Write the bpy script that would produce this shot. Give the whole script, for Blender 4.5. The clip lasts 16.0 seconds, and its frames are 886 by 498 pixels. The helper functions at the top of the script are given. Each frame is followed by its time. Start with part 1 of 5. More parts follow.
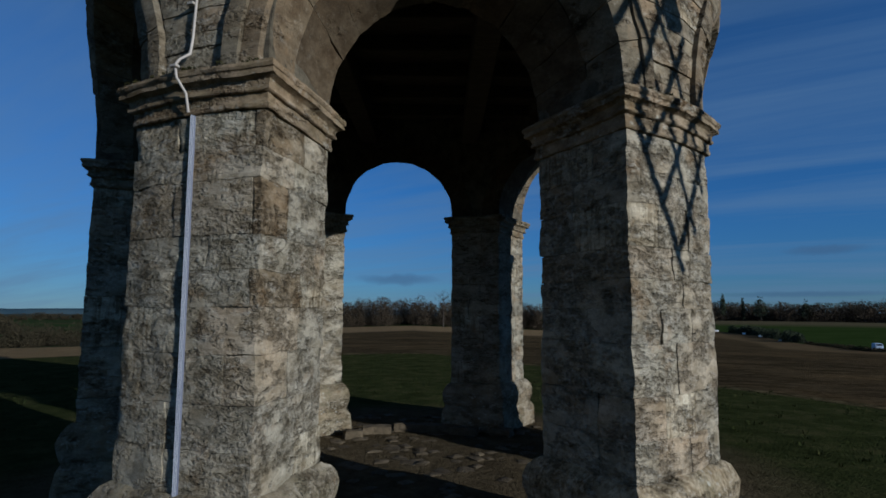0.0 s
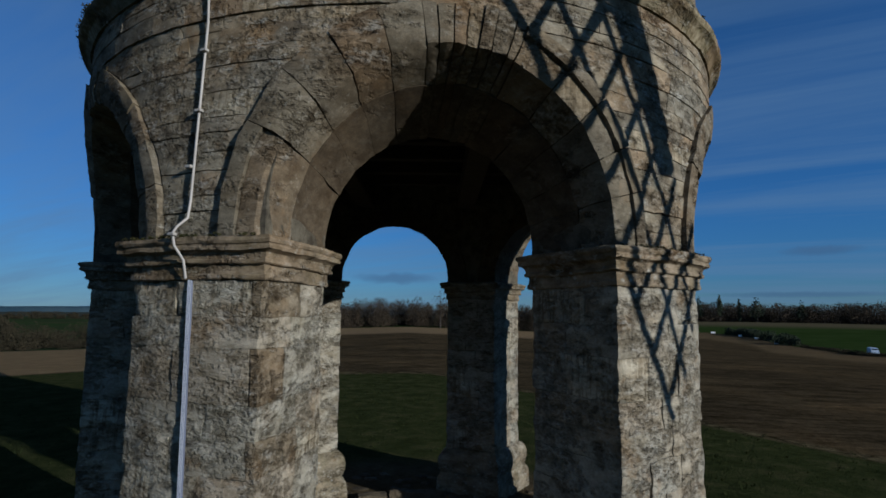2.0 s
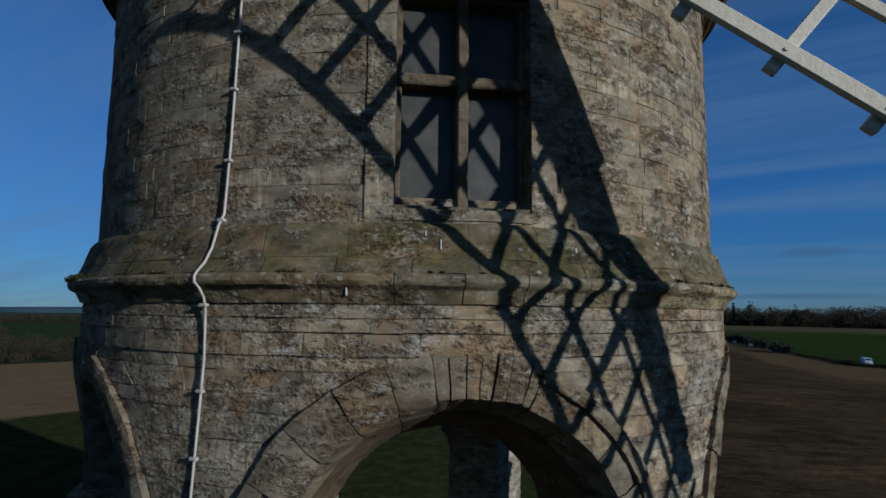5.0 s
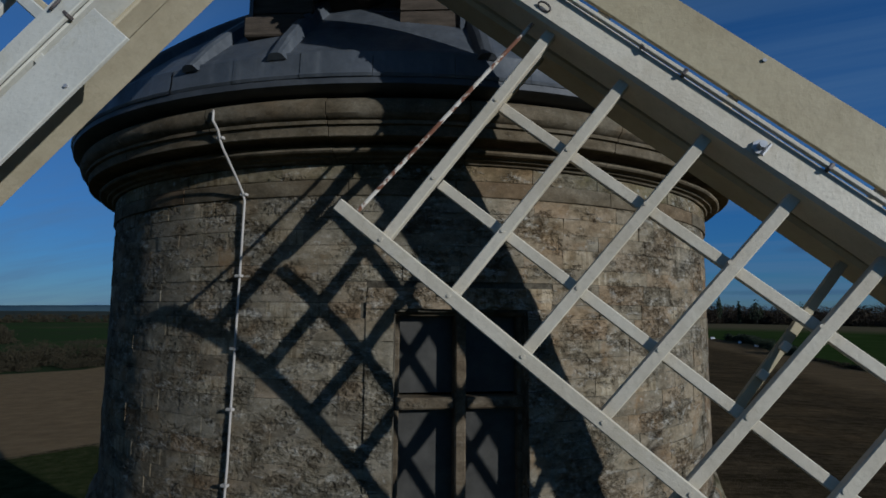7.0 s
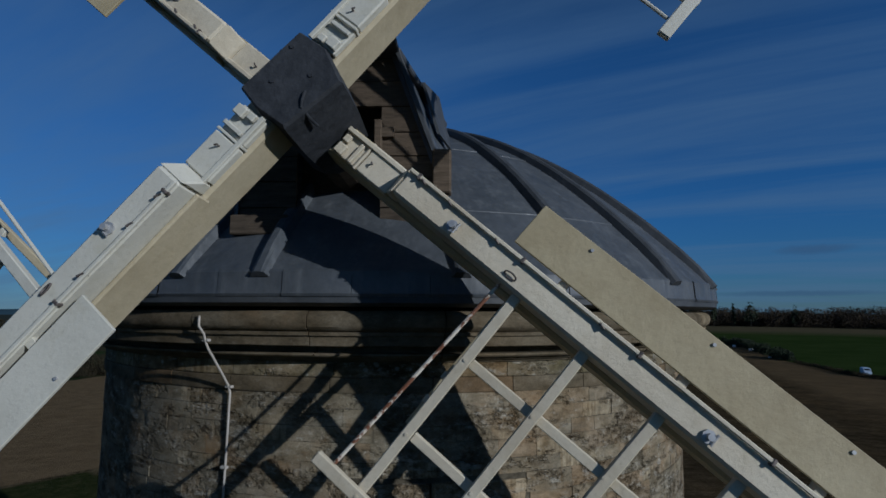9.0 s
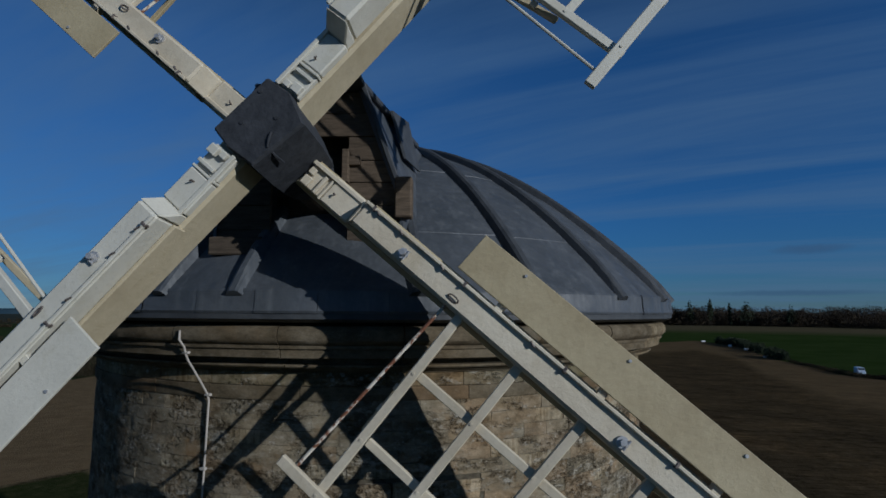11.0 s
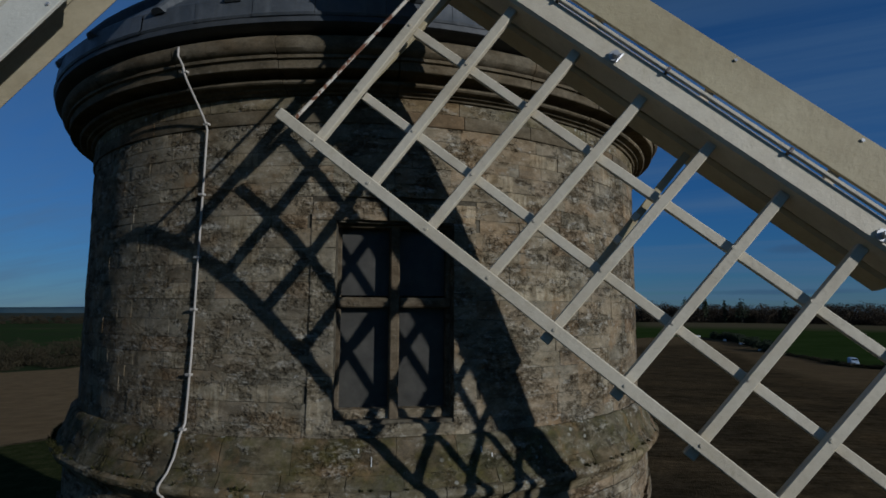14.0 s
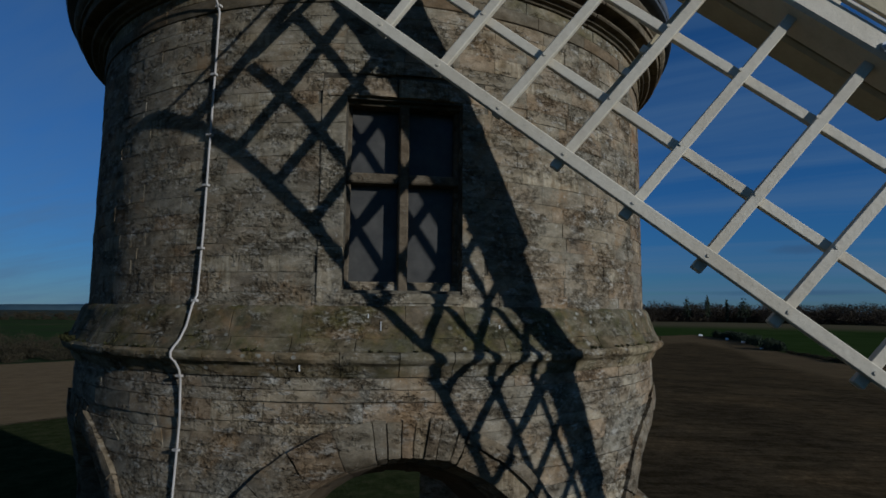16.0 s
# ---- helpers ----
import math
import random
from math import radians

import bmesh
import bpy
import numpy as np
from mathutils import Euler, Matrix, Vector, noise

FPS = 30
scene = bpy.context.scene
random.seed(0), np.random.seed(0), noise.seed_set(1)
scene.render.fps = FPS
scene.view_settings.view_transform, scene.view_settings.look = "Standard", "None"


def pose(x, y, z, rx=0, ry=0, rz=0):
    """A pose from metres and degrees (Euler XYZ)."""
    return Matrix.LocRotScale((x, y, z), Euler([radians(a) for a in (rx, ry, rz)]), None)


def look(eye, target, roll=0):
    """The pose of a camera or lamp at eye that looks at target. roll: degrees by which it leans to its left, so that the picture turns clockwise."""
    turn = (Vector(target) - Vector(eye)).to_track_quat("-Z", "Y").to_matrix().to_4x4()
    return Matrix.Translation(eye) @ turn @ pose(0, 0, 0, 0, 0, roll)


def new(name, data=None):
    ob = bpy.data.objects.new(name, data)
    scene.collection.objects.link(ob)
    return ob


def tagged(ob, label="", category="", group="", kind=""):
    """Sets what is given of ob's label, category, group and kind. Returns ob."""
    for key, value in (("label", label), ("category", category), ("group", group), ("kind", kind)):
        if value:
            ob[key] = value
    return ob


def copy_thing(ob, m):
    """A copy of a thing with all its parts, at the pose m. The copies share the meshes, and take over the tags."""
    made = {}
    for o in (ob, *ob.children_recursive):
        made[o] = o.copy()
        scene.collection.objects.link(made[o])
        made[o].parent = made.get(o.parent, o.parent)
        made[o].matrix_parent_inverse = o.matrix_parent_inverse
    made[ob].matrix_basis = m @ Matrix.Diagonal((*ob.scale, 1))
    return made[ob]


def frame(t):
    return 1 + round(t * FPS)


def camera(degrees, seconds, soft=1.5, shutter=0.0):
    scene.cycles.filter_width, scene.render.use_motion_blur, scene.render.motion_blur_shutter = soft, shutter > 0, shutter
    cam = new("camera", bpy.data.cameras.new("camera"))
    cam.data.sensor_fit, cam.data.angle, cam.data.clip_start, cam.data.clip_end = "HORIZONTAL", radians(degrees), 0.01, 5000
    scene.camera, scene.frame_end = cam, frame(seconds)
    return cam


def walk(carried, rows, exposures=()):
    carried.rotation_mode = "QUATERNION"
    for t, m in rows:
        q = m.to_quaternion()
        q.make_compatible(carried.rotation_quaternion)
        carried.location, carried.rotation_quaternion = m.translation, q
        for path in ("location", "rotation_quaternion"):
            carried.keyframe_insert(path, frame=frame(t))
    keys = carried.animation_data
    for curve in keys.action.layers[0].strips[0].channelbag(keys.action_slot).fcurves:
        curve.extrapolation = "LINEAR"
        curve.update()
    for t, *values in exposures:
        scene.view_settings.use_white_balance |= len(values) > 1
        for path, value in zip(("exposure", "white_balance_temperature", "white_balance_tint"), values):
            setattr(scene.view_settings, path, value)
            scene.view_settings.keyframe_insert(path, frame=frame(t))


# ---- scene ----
cam = camera(76.81, 16.0, soft=1.65)
# seconds, eye, turn
PATH = [
    (0.0, 0.394, -7.275, 2.100, 96.43, -0.33, -0.23),
    (0.5, 0.411, -7.356, 2.212, 96.38, -0.36, -0.35),
    (1.0, 0.420, -7.391, 2.485, 96.30, -0.60, -0.37),
    (1.5, 0.412, -7.389, 3.000, 96.36, -0.60, -0.37),
    (2.0, 0.411, -7.467, 3.269, 96.33, -0.54, -0.51),
    (2.5, 0.424, -7.512, 3.574, 96.34, -0.59, -0.47),
    (3.0, 0.338, -7.498, 3.703, 96.37, -0.46, -0.71),
    (3.2, 0.250, -7.494, 3.773, 96.38, -0.54, -0.95),
    (5.3, 0.282, -7.512, 6.256, 96.44, -0.67, -0.96),
    (5.5, 0.283, -7.535, 6.609, 96.17, -0.63, -0.72),
    (6.0, 0.238, -7.596, 7.387, 96.00, -0.60, -0.61),
    (6.5, 0.258, -7.672, 7.820, 96.01, -0.56, -0.46),
    (7.0, 0.303, -7.731, 8.162, 96.13, -0.50, -0.54),
    (7.5, 0.387, -7.786, 8.483, 96.28, -0.53, -0.61),
    (8.0, 0.386, -7.837, 8.914, 96.07, -0.43, -0.91),
    (8.5, 0.394, -7.941, 9.381, 95.81, -0.43, -1.02),
    (9.0, 0.430, -8.074, 9.643, 96.35, -0.32, -0.98),
    (9.5, 0.477, -8.218, 9.774, 96.15, -0.36, -1.24),
    (9.7, 0.511, -8.266, 9.818, 96.12, -0.39, -1.17),
    (11.8, 0.825, -8.570, 9.633, 96.37, -0.16, -1.46),
    (12.0, 0.840, -8.575, 9.390, 96.27, -0.15, -1.62),
    (12.5, 0.892, -8.535, 8.836, 96.24, -0.41, -1.43),
    (13.0, 0.878, -8.459, 8.400, 96.19, -0.41, -1.50),
    (13.5, 0.826, -8.388, 7.940, 96.19, -0.39, -1.56),
    (14.0, 0.755, -8.310, 7.409, 96.20, -0.30, -1.64),
    (14.5, 0.710, -8.225, 6.929, 96.08, -0.46, -1.53),
    (15.0, 0.671, -8.167, 6.706, 96.02, -0.44, -1.61),
    (15.5, 0.665, -8.190, 6.511, 96.13, -0.52, -1.57),
    (16.0, 0.707, -8.257, 6.351, 96.12, -0.58, -1.46),
]
# seconds, stops, kelvin, tint
TONE = [(0.0, -0.17, 5080, 10), (3.0, -0.10, 5080, 10), (5.5, -0.27, 4960, 10), (6.0, -0.36, 4950, 10), (7.0, -0.47, 4920, 10), (9.0, -0.65, 4900, 10), (9.7, -0.65, 4920, 10), (12.0, -0.63, 5060, 10), (13.0, -0.70, 5100, 10), (14.5, -0.72, 5020, 10), (15.2, -0.68, 4970, 10), (16.0, -0.63, 4950, 10)]
walk(cam, [(t, pose(*row)) for t, *row in PATH], TONE)

# ---- world, sun ----
SUN_AZ, SUN_EL = 49.2, 15.2          # degrees: from -y towards +x, and above the horizon
SUN_DIR = Vector((math.sin(radians(SUN_AZ)) * math.cos(radians(SUN_EL)), -math.cos(radians(SUN_AZ)) * math.cos(radians(SUN_EL)), math.sin(radians(SUN_EL))))
world = bpy.data.worlds.new("sky")
scene.world = world
world.use_nodes = True
wt = world.node_tree
wt.nodes.clear()


def wnode(kind, **kw):
    n = wt.nodes.new(kind)
    for k, v in kw.items():
        n.inputs[k].default_value = v
    return n


sky = wt.nodes.new("ShaderNodeTexSky")
sky.sky_type = "NISHITA"
sky.sun_disc = False
sky.sun_elevation = radians(SUN_EL)
sky.sun_rotation = radians(180 - SUN_AZ)
sky.altitude, sky.air_density, sky.dust_density, sky.ozone_density = 100, 1.0, 0.0, 6.0
coord = wt.nodes.new("ShaderNodeTexCoord")


def wmath(how, a, b=0.0):
    n = wt.nodes.new("ShaderNodeMath")
    n.operation = how
    for i, v in enumerate((a, b)):
        if isinstance(v, (int, float)):
            n.inputs[i].default_value = v
        else:
            wt.links.new(v, n.inputs[i])
    return n.outputs[0]


def wramp(fac, *stops):
    n = wt.nodes.new("ShaderNodeValToRGB")
    e = n.color_ramp.elements
    while len(e) < len(stops):
        e.new(0.5)
    for el, (p, c) in zip(e, stops):
        el.position = p
        el.color = (c, c, c, 1) if isinstance(c, (int, float)) else (*c, 1)
    wt.links.new(fac, n.inputs["Fac"])
    return n.outputs["Color"]


def wmix(fac, a, b, how="MIX"):
    n = wt.nodes.new("ShaderNodeMix")
    n.data_type, n.blend_type = "RGBA", how
    for v, k in ((fac, "Factor"), (a, "A"), (b, "B")):
        if isinstance(v, (int, float)):
            n.inputs[k].default_value = v
        elif isinstance(v, tuple):
            n.inputs[k].default_value = (*v, 1)
        else:
            wt.links.new(v, n.inputs[k])
    return n.outputs["Result"]


def wnoise(vec, **kw):
    n = wnode("ShaderNodeTexNoise", **kw)
    wt.links.new(vec, n.inputs["Vector"])
    return n.outputs["Fac"]


way = wt.nodes.new("ShaderNodeSeparateXYZ")
wt.links.new(coord.outputs["Generated"], way.inputs[0])
wx, wy, wz = way.outputs
# cirrus in long streaks on a high flat layer
lift_z = wmath("ADD", wmath("MAXIMUM", wz, 0.0), 0.10)
layer = wt.nodes.new("ShaderNodeCombineXYZ")
wt.links.new(wmath("DIVIDE", wx, lift_z), layer.inputs[0])
wt.links.new(wmath("DIVIDE", wy, lift_z), layer.inputs[1])
streaks = wt.nodes.new("ShaderNodeMapping")
streaks.vector_type = "TEXTURE"
streaks.inputs["Rotation"].default_value = (0, 0, radians(-30))
streaks.inputs["Scale"].default_value = (5.0, 0.85, 1.0)
wt.links.new(layer.outputs[0], streaks.inputs["Vector"])
wisp = wramp(wnoise(streaks.outputs[0], Scale=1.1, Detail=8.0, Roughness=0.60, Distortion=0.35), (0.42, 0.0), (0.68, 0.60))
veil = wramp(wmath("SUBTRACT", wnoise(layer.outputs[0], Scale=0.35, Detail=3.0, Roughness=0.5), wmath("MULTIPLY", wx, 0.34)), (0.47, 0.0), (0.85, 0.34))
# the last two stops dim the unseen sky overhead, to darken shaded surfaces
deep = wramp(wz, (0.0, (0.53, 0.71, 0.84)), (0.16, (0.70, 0.87, 0.98)), (0.42, (0.95, 1.05, 1.07)), (0.58, (0.82, 0.80, 0.74)), (1.0, (0.46, 0.39, 0.31)))
air = wmix(1.0, sky.outputs["Color"], deep, "MULTIPLY")
air = wmix(wisp, air, (1.95, 3.0, 4.15))
air = wmix(veil, air, (2.15, 2.95, 3.65))
# three slate-blue bars of cloud low over the horizon
turn_w = wmath("ARCTAN2", wx, wy)
ragged = wmath("MULTIPLY", wmath("SUBTRACT", wnoise(coord.outputs["Generated"], Scale=26.0, Detail=4.0, Roughness=0.6), 0.5), 1.5)
for az_c, el_c, half_az, half_el in ((-4.4, 3.3, 4.6, 0.62), (34.7, 5.4, 3.4, 0.5), (33.0, 1.7, 7.5, 0.30)):
    da = wmath("DIVIDE", wmath("SUBTRACT", turn_w, radians(az_c)), radians(half_az))
    de = wmath("ADD", wmath("DIVIDE", wmath("SUBTRACT", wz, radians(el_c)), radians(half_el)), ragged)
    air = wmix(wramp(wmath("ADD", wmath("MULTIPLY", da, da), wmath("MULTIPLY", de, de)), (0.1, 0.55), (1.0, 0.0)), air, (1.05, 1.75, 2.7))
bg = wnode("ShaderNodeBackground", Strength=0.069)
wout = wt.nodes.new("ShaderNodeOutputWorld")
wt.links.new(air, bg.inputs["Color"])
wt.links.new(bg.outputs["Background"], wout.inputs["Surface"])

sun = new("sun", bpy.data.lights.new("sun", "SUN"))
sun.data.energy, sun.data.angle, sun.data.color = 5.0, radians(0.55), (1.0, 0.87, 0.68)
sun.matrix_world = look(SUN_DIR * 60, (0, 0, 0))


# ---- materials ----
class Mat:
    """A small builder of node materials in object or world space."""

    def __init__(self, name, rough=0.9, metal=0.0, spec=0.3):
        self.m = bpy.data.materials.new(name)
        self.m.use_nodes = True
        self.t = self.m.node_tree
        self.b = self.t.nodes["Principled BSDF"]
        self.b.inputs["Roughness"].default_value = rough
        self.b.inputs["Metallic"].default_value = metal
        self.b.inputs["Specular IOR Level"].default_value = spec
        self.geo = self.t.nodes.new("ShaderNodeNewGeometry")
        self.pos = self.geo.outputs["Position"]

    def link(self, a, b):
        self.t.links.new(a, b)

    def noise(self, scale, detail=5, rough=0.6, vec=None, distort=0.0):
        n = self.t.nodes.new("ShaderNodeTexNoise")
        n.inputs["Scale"].default_value, n.inputs["Detail"].default_value = scale, detail
        n.inputs["Roughness"].default_value, n.inputs["Distortion"].default_value = rough, distort
        self.link(vec or self.pos, n.inputs["Vector"])
        return n.outputs["Fac"]

    def voronoi(self, scale, feature="F1", vec=None):
        n = self.t.nodes.new("ShaderNodeTexVoronoi")
        n.feature = feature
        n.inputs["Scale"].default_value = scale
        self.link(vec or self.pos, n.inputs["Vector"])
        return n.outputs["Distance"]

    def scaled(self, sx, sy, sz, vec=None, turn=0.0):
        n = self.t.nodes.new("ShaderNodeMapping")
        n.inputs["Scale"].default_value = (sx, sy, sz)
        n.inputs["Rotation"].default_value = (0, 0, turn)
        self.link(vec or self.pos, n.inputs["Vector"])
        return n.outputs["Vector"]

    def ramp(self, fac, *stops):
        n = self.t.nodes.new("ShaderNodeValToRGB")
        e = n.color_ramp.elements
        while len(e) < len(stops):
            e.new(0.5)
        for el, (p, c) in zip(e, stops):
            el.position = p
            el.color = (c, c, c, 1) if isinstance(c, (int, float)) else (*c, 1)
        self.link(fac, n.inputs["Fac"])
        return n.outputs["Color"]

    def mix(self, fac, a, b, how="MIX"):
        n = self.t.nodes.new("ShaderNodeMix")
        n.data_type, n.blend_type = "RGBA", how
        for v, k in ((fac, "Factor"), (a, "A"), (b, "B")):
            if isinstance(v, (int, float)):
                n.inputs[k].default_value = v if k == "Factor" else (v, v, v, 1)
            elif isinstance(v, tuple):
                n.inputs[k].default_value = (*v, 1)
            else:
                self.link(v, n.inputs[k])
        return n.outputs["Result"]

    def math(self, how, a, b=0.0):
        n = self.t.nodes.new("ShaderNodeMath")
        n.operation = how
        for i, v in enumerate((a, b)):
            if isinstance(v, (int, float)):
                n.inputs[i].default_value = v
            else:
                self.link(v, n.inputs[i])
        return n.outputs[0]

    def random(self):
        return self.t.nodes.new("ShaderNodeObjectInfo").outputs["Random"]

    def island(self):
        return self.geo.outputs["Random Per Island"]

    def color(self, c):
        if isinstance(c, tuple):
            self.b.inputs["Base Color"].default_value = (*c, 1)
        else:
            self.link(c, self.b.inputs["Base Color"])
        return self

    def rough(self, r):
        self.link(r, self.b.inputs["Roughness"])
        return self

    def bump(self, h, dist=0.02, strength=1.0):
        n = self.t.nodes.new("ShaderNodeBump")
        n.inputs["Distance"].default_value, n.inputs["Strength"].default_value = dist, strength
        self.link(h, n.inputs["Height"])
        self.link(n.outputs["Normal"], self.b.inputs["Normal"])
        return self


def stone_material(name, base, dark, pale, stain=1.0, relief=0.02, joined=False, worn=0.45, vary=0.5, moss=0.0, rusty_patch=0.42):
    """Weathered oolite: smooth flush faces, broken by patches that are eaten along the bed into ledges and pits."""
    m = Mat(name, rough=0.95, spec=0.10)
    big = m.noise(0.75, 4, 0.55)
    mid = m.noise(4.2, 6, 0.62, vec=m.scaled(1, 1, 1.9))
    grit = m.noise(22.0, 7, 0.70, vec=m.scaled(1, 1, 1.6))
    fine = m.noise(85.0, 4, 0.7)
    at = 0.62 - 0.24 * worn
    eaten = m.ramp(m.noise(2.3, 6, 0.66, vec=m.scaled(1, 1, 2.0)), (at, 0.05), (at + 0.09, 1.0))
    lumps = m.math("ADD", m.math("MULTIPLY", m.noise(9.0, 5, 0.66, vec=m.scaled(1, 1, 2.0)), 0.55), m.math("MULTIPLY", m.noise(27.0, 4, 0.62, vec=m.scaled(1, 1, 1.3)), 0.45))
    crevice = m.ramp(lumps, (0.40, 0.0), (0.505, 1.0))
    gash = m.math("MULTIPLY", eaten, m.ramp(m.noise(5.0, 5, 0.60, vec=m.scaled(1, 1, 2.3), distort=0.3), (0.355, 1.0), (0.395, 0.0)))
    rnd = m.island() if joined else m.random()
    tone = m.ramp(mid, (0.34, dark), (0.48, base), (0.68, pale))
    each = m.ramp(rnd, (0.0, (0.76, 0.75, 0.74)), (0.22, (0.94, 0.96, 0.98)), (0.40, (1.10, 0.98, 0.84)), (0.52, (1.14, 0.86, 0.62)), (0.64, (0.98, 0.98, 0.96)), (0.80, (1.12, 1.08, 1.0)), (0.88, (1.15, 1.12, 1.05)), (0.92, (2.1, 2.05, 1.92)))
    tone = m.mix(vary, tone, each, "MULTIPLY")
    tooled = m.math("MULTIPLY", m.ramp(rnd, (0.895, 0.0), (0.90, 1.0)), m.ramp(m.noise(3.4, 4, 0.6, vec=m.scaled(8.0, 8.0, 1.1)), (0.40, 1.0), (0.55, 0.0)))
    tone = m.mix(m.math("MULTIPLY", tooled, 0.75), tone, (0.50, 0.46, 0.40), "MULTIPLY")
    tone = m.mix(m.ramp(big, (0.47, 0.0), (0.64, 0.55)), tone, (1.02, 0.89, 0.74), "MULTIPLY")
    tone = m.mix(0.55, tone, m.ramp(grit, (0.34, 0.66), (0.47, 1.0), (0.64, 1.30)), "MULTIPLY")
    tone = m.mix(0.40, tone, m.ramp(fine, (0.36, 0.65), (0.62, 1.35)), "MULTIPLY")
    rust = m.ramp(m.noise(1.3, 5, 0.62, vec=m.scaled(1, 1, 1.7)), (0.52, 0.0), (0.60, 0.65))
    tone = m.mix(m.math("MULTIPLY", rust, rusty_patch * stain), tone, (1.06, 0.86, 0.66), "MULTIPLY")
    soot = m.ramp(m.noise(1.5, 8, 0.70, vec=m.scaled(1, 1, 1.6)), (0.53, 0.0), (0.70, 0.8))
    tone = m.mix(m.math("MULTIPLY", soot, 0.55 * stain), tone, (0.075, 0.070, 0.058))
    ochre = m.ramp(m.noise(2.4, 6, 0.70), (0.56, 0.0), (0.68, 0.75))
    tone = m.mix(m.math("MULTIPLY", ochre, 0.75 * stain), tone, (0.20, 0.125, 0.056))
    white = m.ramp(m.noise(5.0, 7, 0.72, vec=m.scaled(1, 1, 2.6)), (0.55, 0.0), (0.64, 0.95))
    white = m.math("MULTIPLY", white, m.math("ADD", m.math("MULTIPLY", eaten, 0.8), 0.2))
    tone = m.mix(m.math("MULTIPLY", white, 0.65 * stain), tone, (0.44, 0.415, 0.345))
    scab = m.ramp(m.noise(15.0, 6, 0.72), (0.60, 0.0), (0.66, 0.9))
    tone = m.mix(m.math("MULTIPLY", scab, 0.45 * stain), tone, (0.40, 0.38, 0.315))
    streak = m.ramp(m.noise(2.2, 6, 0.7, vec=m.scaled(5.0, 5.0, 0.45)), (0.40, 0.72), (0.60, 1.05))
    tone = m.mix(0.16 * stain, tone, streak, "MULTIPLY")
    if moss:
        growth = m.ramp(m.noise(2.9, 7, 0.72), (0.47, 0.0), (0.62, 0.85))
        tone = m.mix(m.math("MULTIPLY", growth, moss), tone, m.ramp(m.noise(7.0, 5, 0.7), (0.40, (0.030, 0.033, 0.012)), (0.60, (0.085, 0.075, 0.016))))
        spots = m.ramp(m.voronoi(11.0, vec=m.scaled(1, 1, 1.2)), (0.16, 0.8), (0.26, 0.0))
        tone = m.mix(m.math("MULTIPLY", spots, m.ramp(m.noise(2.1, 4), (0.52, 0.0), (0.60, 0.8))), tone, (0.36, 0.36, 0.31))
    # pits and gashes darkened: some dirt, and shade that the bump cannot cast
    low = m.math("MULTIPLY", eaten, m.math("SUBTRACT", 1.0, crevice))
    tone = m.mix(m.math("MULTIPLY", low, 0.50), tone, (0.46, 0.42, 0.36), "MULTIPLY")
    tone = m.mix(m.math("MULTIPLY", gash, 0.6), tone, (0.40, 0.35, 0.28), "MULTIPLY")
    # raised lumps painted paler, like ledges catching the light
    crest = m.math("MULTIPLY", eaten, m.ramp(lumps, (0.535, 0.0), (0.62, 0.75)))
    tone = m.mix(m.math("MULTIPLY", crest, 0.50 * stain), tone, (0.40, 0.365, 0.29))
    m.color(tone)
    h = m.math("ADD", m.math("MULTIPLY", mid, 0.12), m.math("MULTIPLY", m.math("MULTIPLY", m.math("SUBTRACT", crevice, 1.0), 0.55), eaten))
    h = m.math("ADD", h, m.math("MULTIPLY", m.math("MULTIPLY", m.math("SUBTRACT", lumps, 0.5), eaten), 3.2))
    h = m.math("SUBTRACT", h, m.math("MULTIPLY", gash, 0.9))
    h = m.math("ADD", h, m.math("MULTIPLY", grit, 0.12))
    h = m.math("ADD", h, m.math("MULTIPLY", fine, 0.05))
    m.bump(h, relief)
    return m.m


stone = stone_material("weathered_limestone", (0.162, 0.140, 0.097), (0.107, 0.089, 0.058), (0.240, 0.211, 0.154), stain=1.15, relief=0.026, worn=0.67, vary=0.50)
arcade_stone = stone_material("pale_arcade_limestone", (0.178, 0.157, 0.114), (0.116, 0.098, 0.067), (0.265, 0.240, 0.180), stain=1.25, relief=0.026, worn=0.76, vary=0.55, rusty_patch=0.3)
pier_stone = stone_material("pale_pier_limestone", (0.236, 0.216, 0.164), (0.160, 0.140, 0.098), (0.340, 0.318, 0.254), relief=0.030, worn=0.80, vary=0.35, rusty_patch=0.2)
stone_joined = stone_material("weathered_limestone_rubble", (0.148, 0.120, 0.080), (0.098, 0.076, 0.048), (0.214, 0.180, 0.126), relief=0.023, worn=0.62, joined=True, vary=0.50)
# inner arch stone, its colour lowered to deepen the shade of the soffits
ashlar = stone_material("shaded_soffit_ashlar", (0.066, 0.051, 0.032), (0.044, 0.033, 0.020), (0.094, 0.075, 0.049), stain=0.25, relief=0.010, worn=0.25, vary=0.3)
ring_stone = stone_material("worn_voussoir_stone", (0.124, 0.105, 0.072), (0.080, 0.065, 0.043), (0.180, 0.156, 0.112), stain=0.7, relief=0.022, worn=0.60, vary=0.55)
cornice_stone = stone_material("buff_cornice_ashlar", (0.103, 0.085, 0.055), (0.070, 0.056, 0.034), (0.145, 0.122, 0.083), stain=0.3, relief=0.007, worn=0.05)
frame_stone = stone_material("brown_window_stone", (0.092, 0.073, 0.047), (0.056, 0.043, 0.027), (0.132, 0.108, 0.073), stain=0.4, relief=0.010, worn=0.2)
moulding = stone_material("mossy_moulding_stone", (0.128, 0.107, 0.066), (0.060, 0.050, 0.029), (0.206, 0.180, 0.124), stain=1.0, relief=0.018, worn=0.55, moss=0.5)
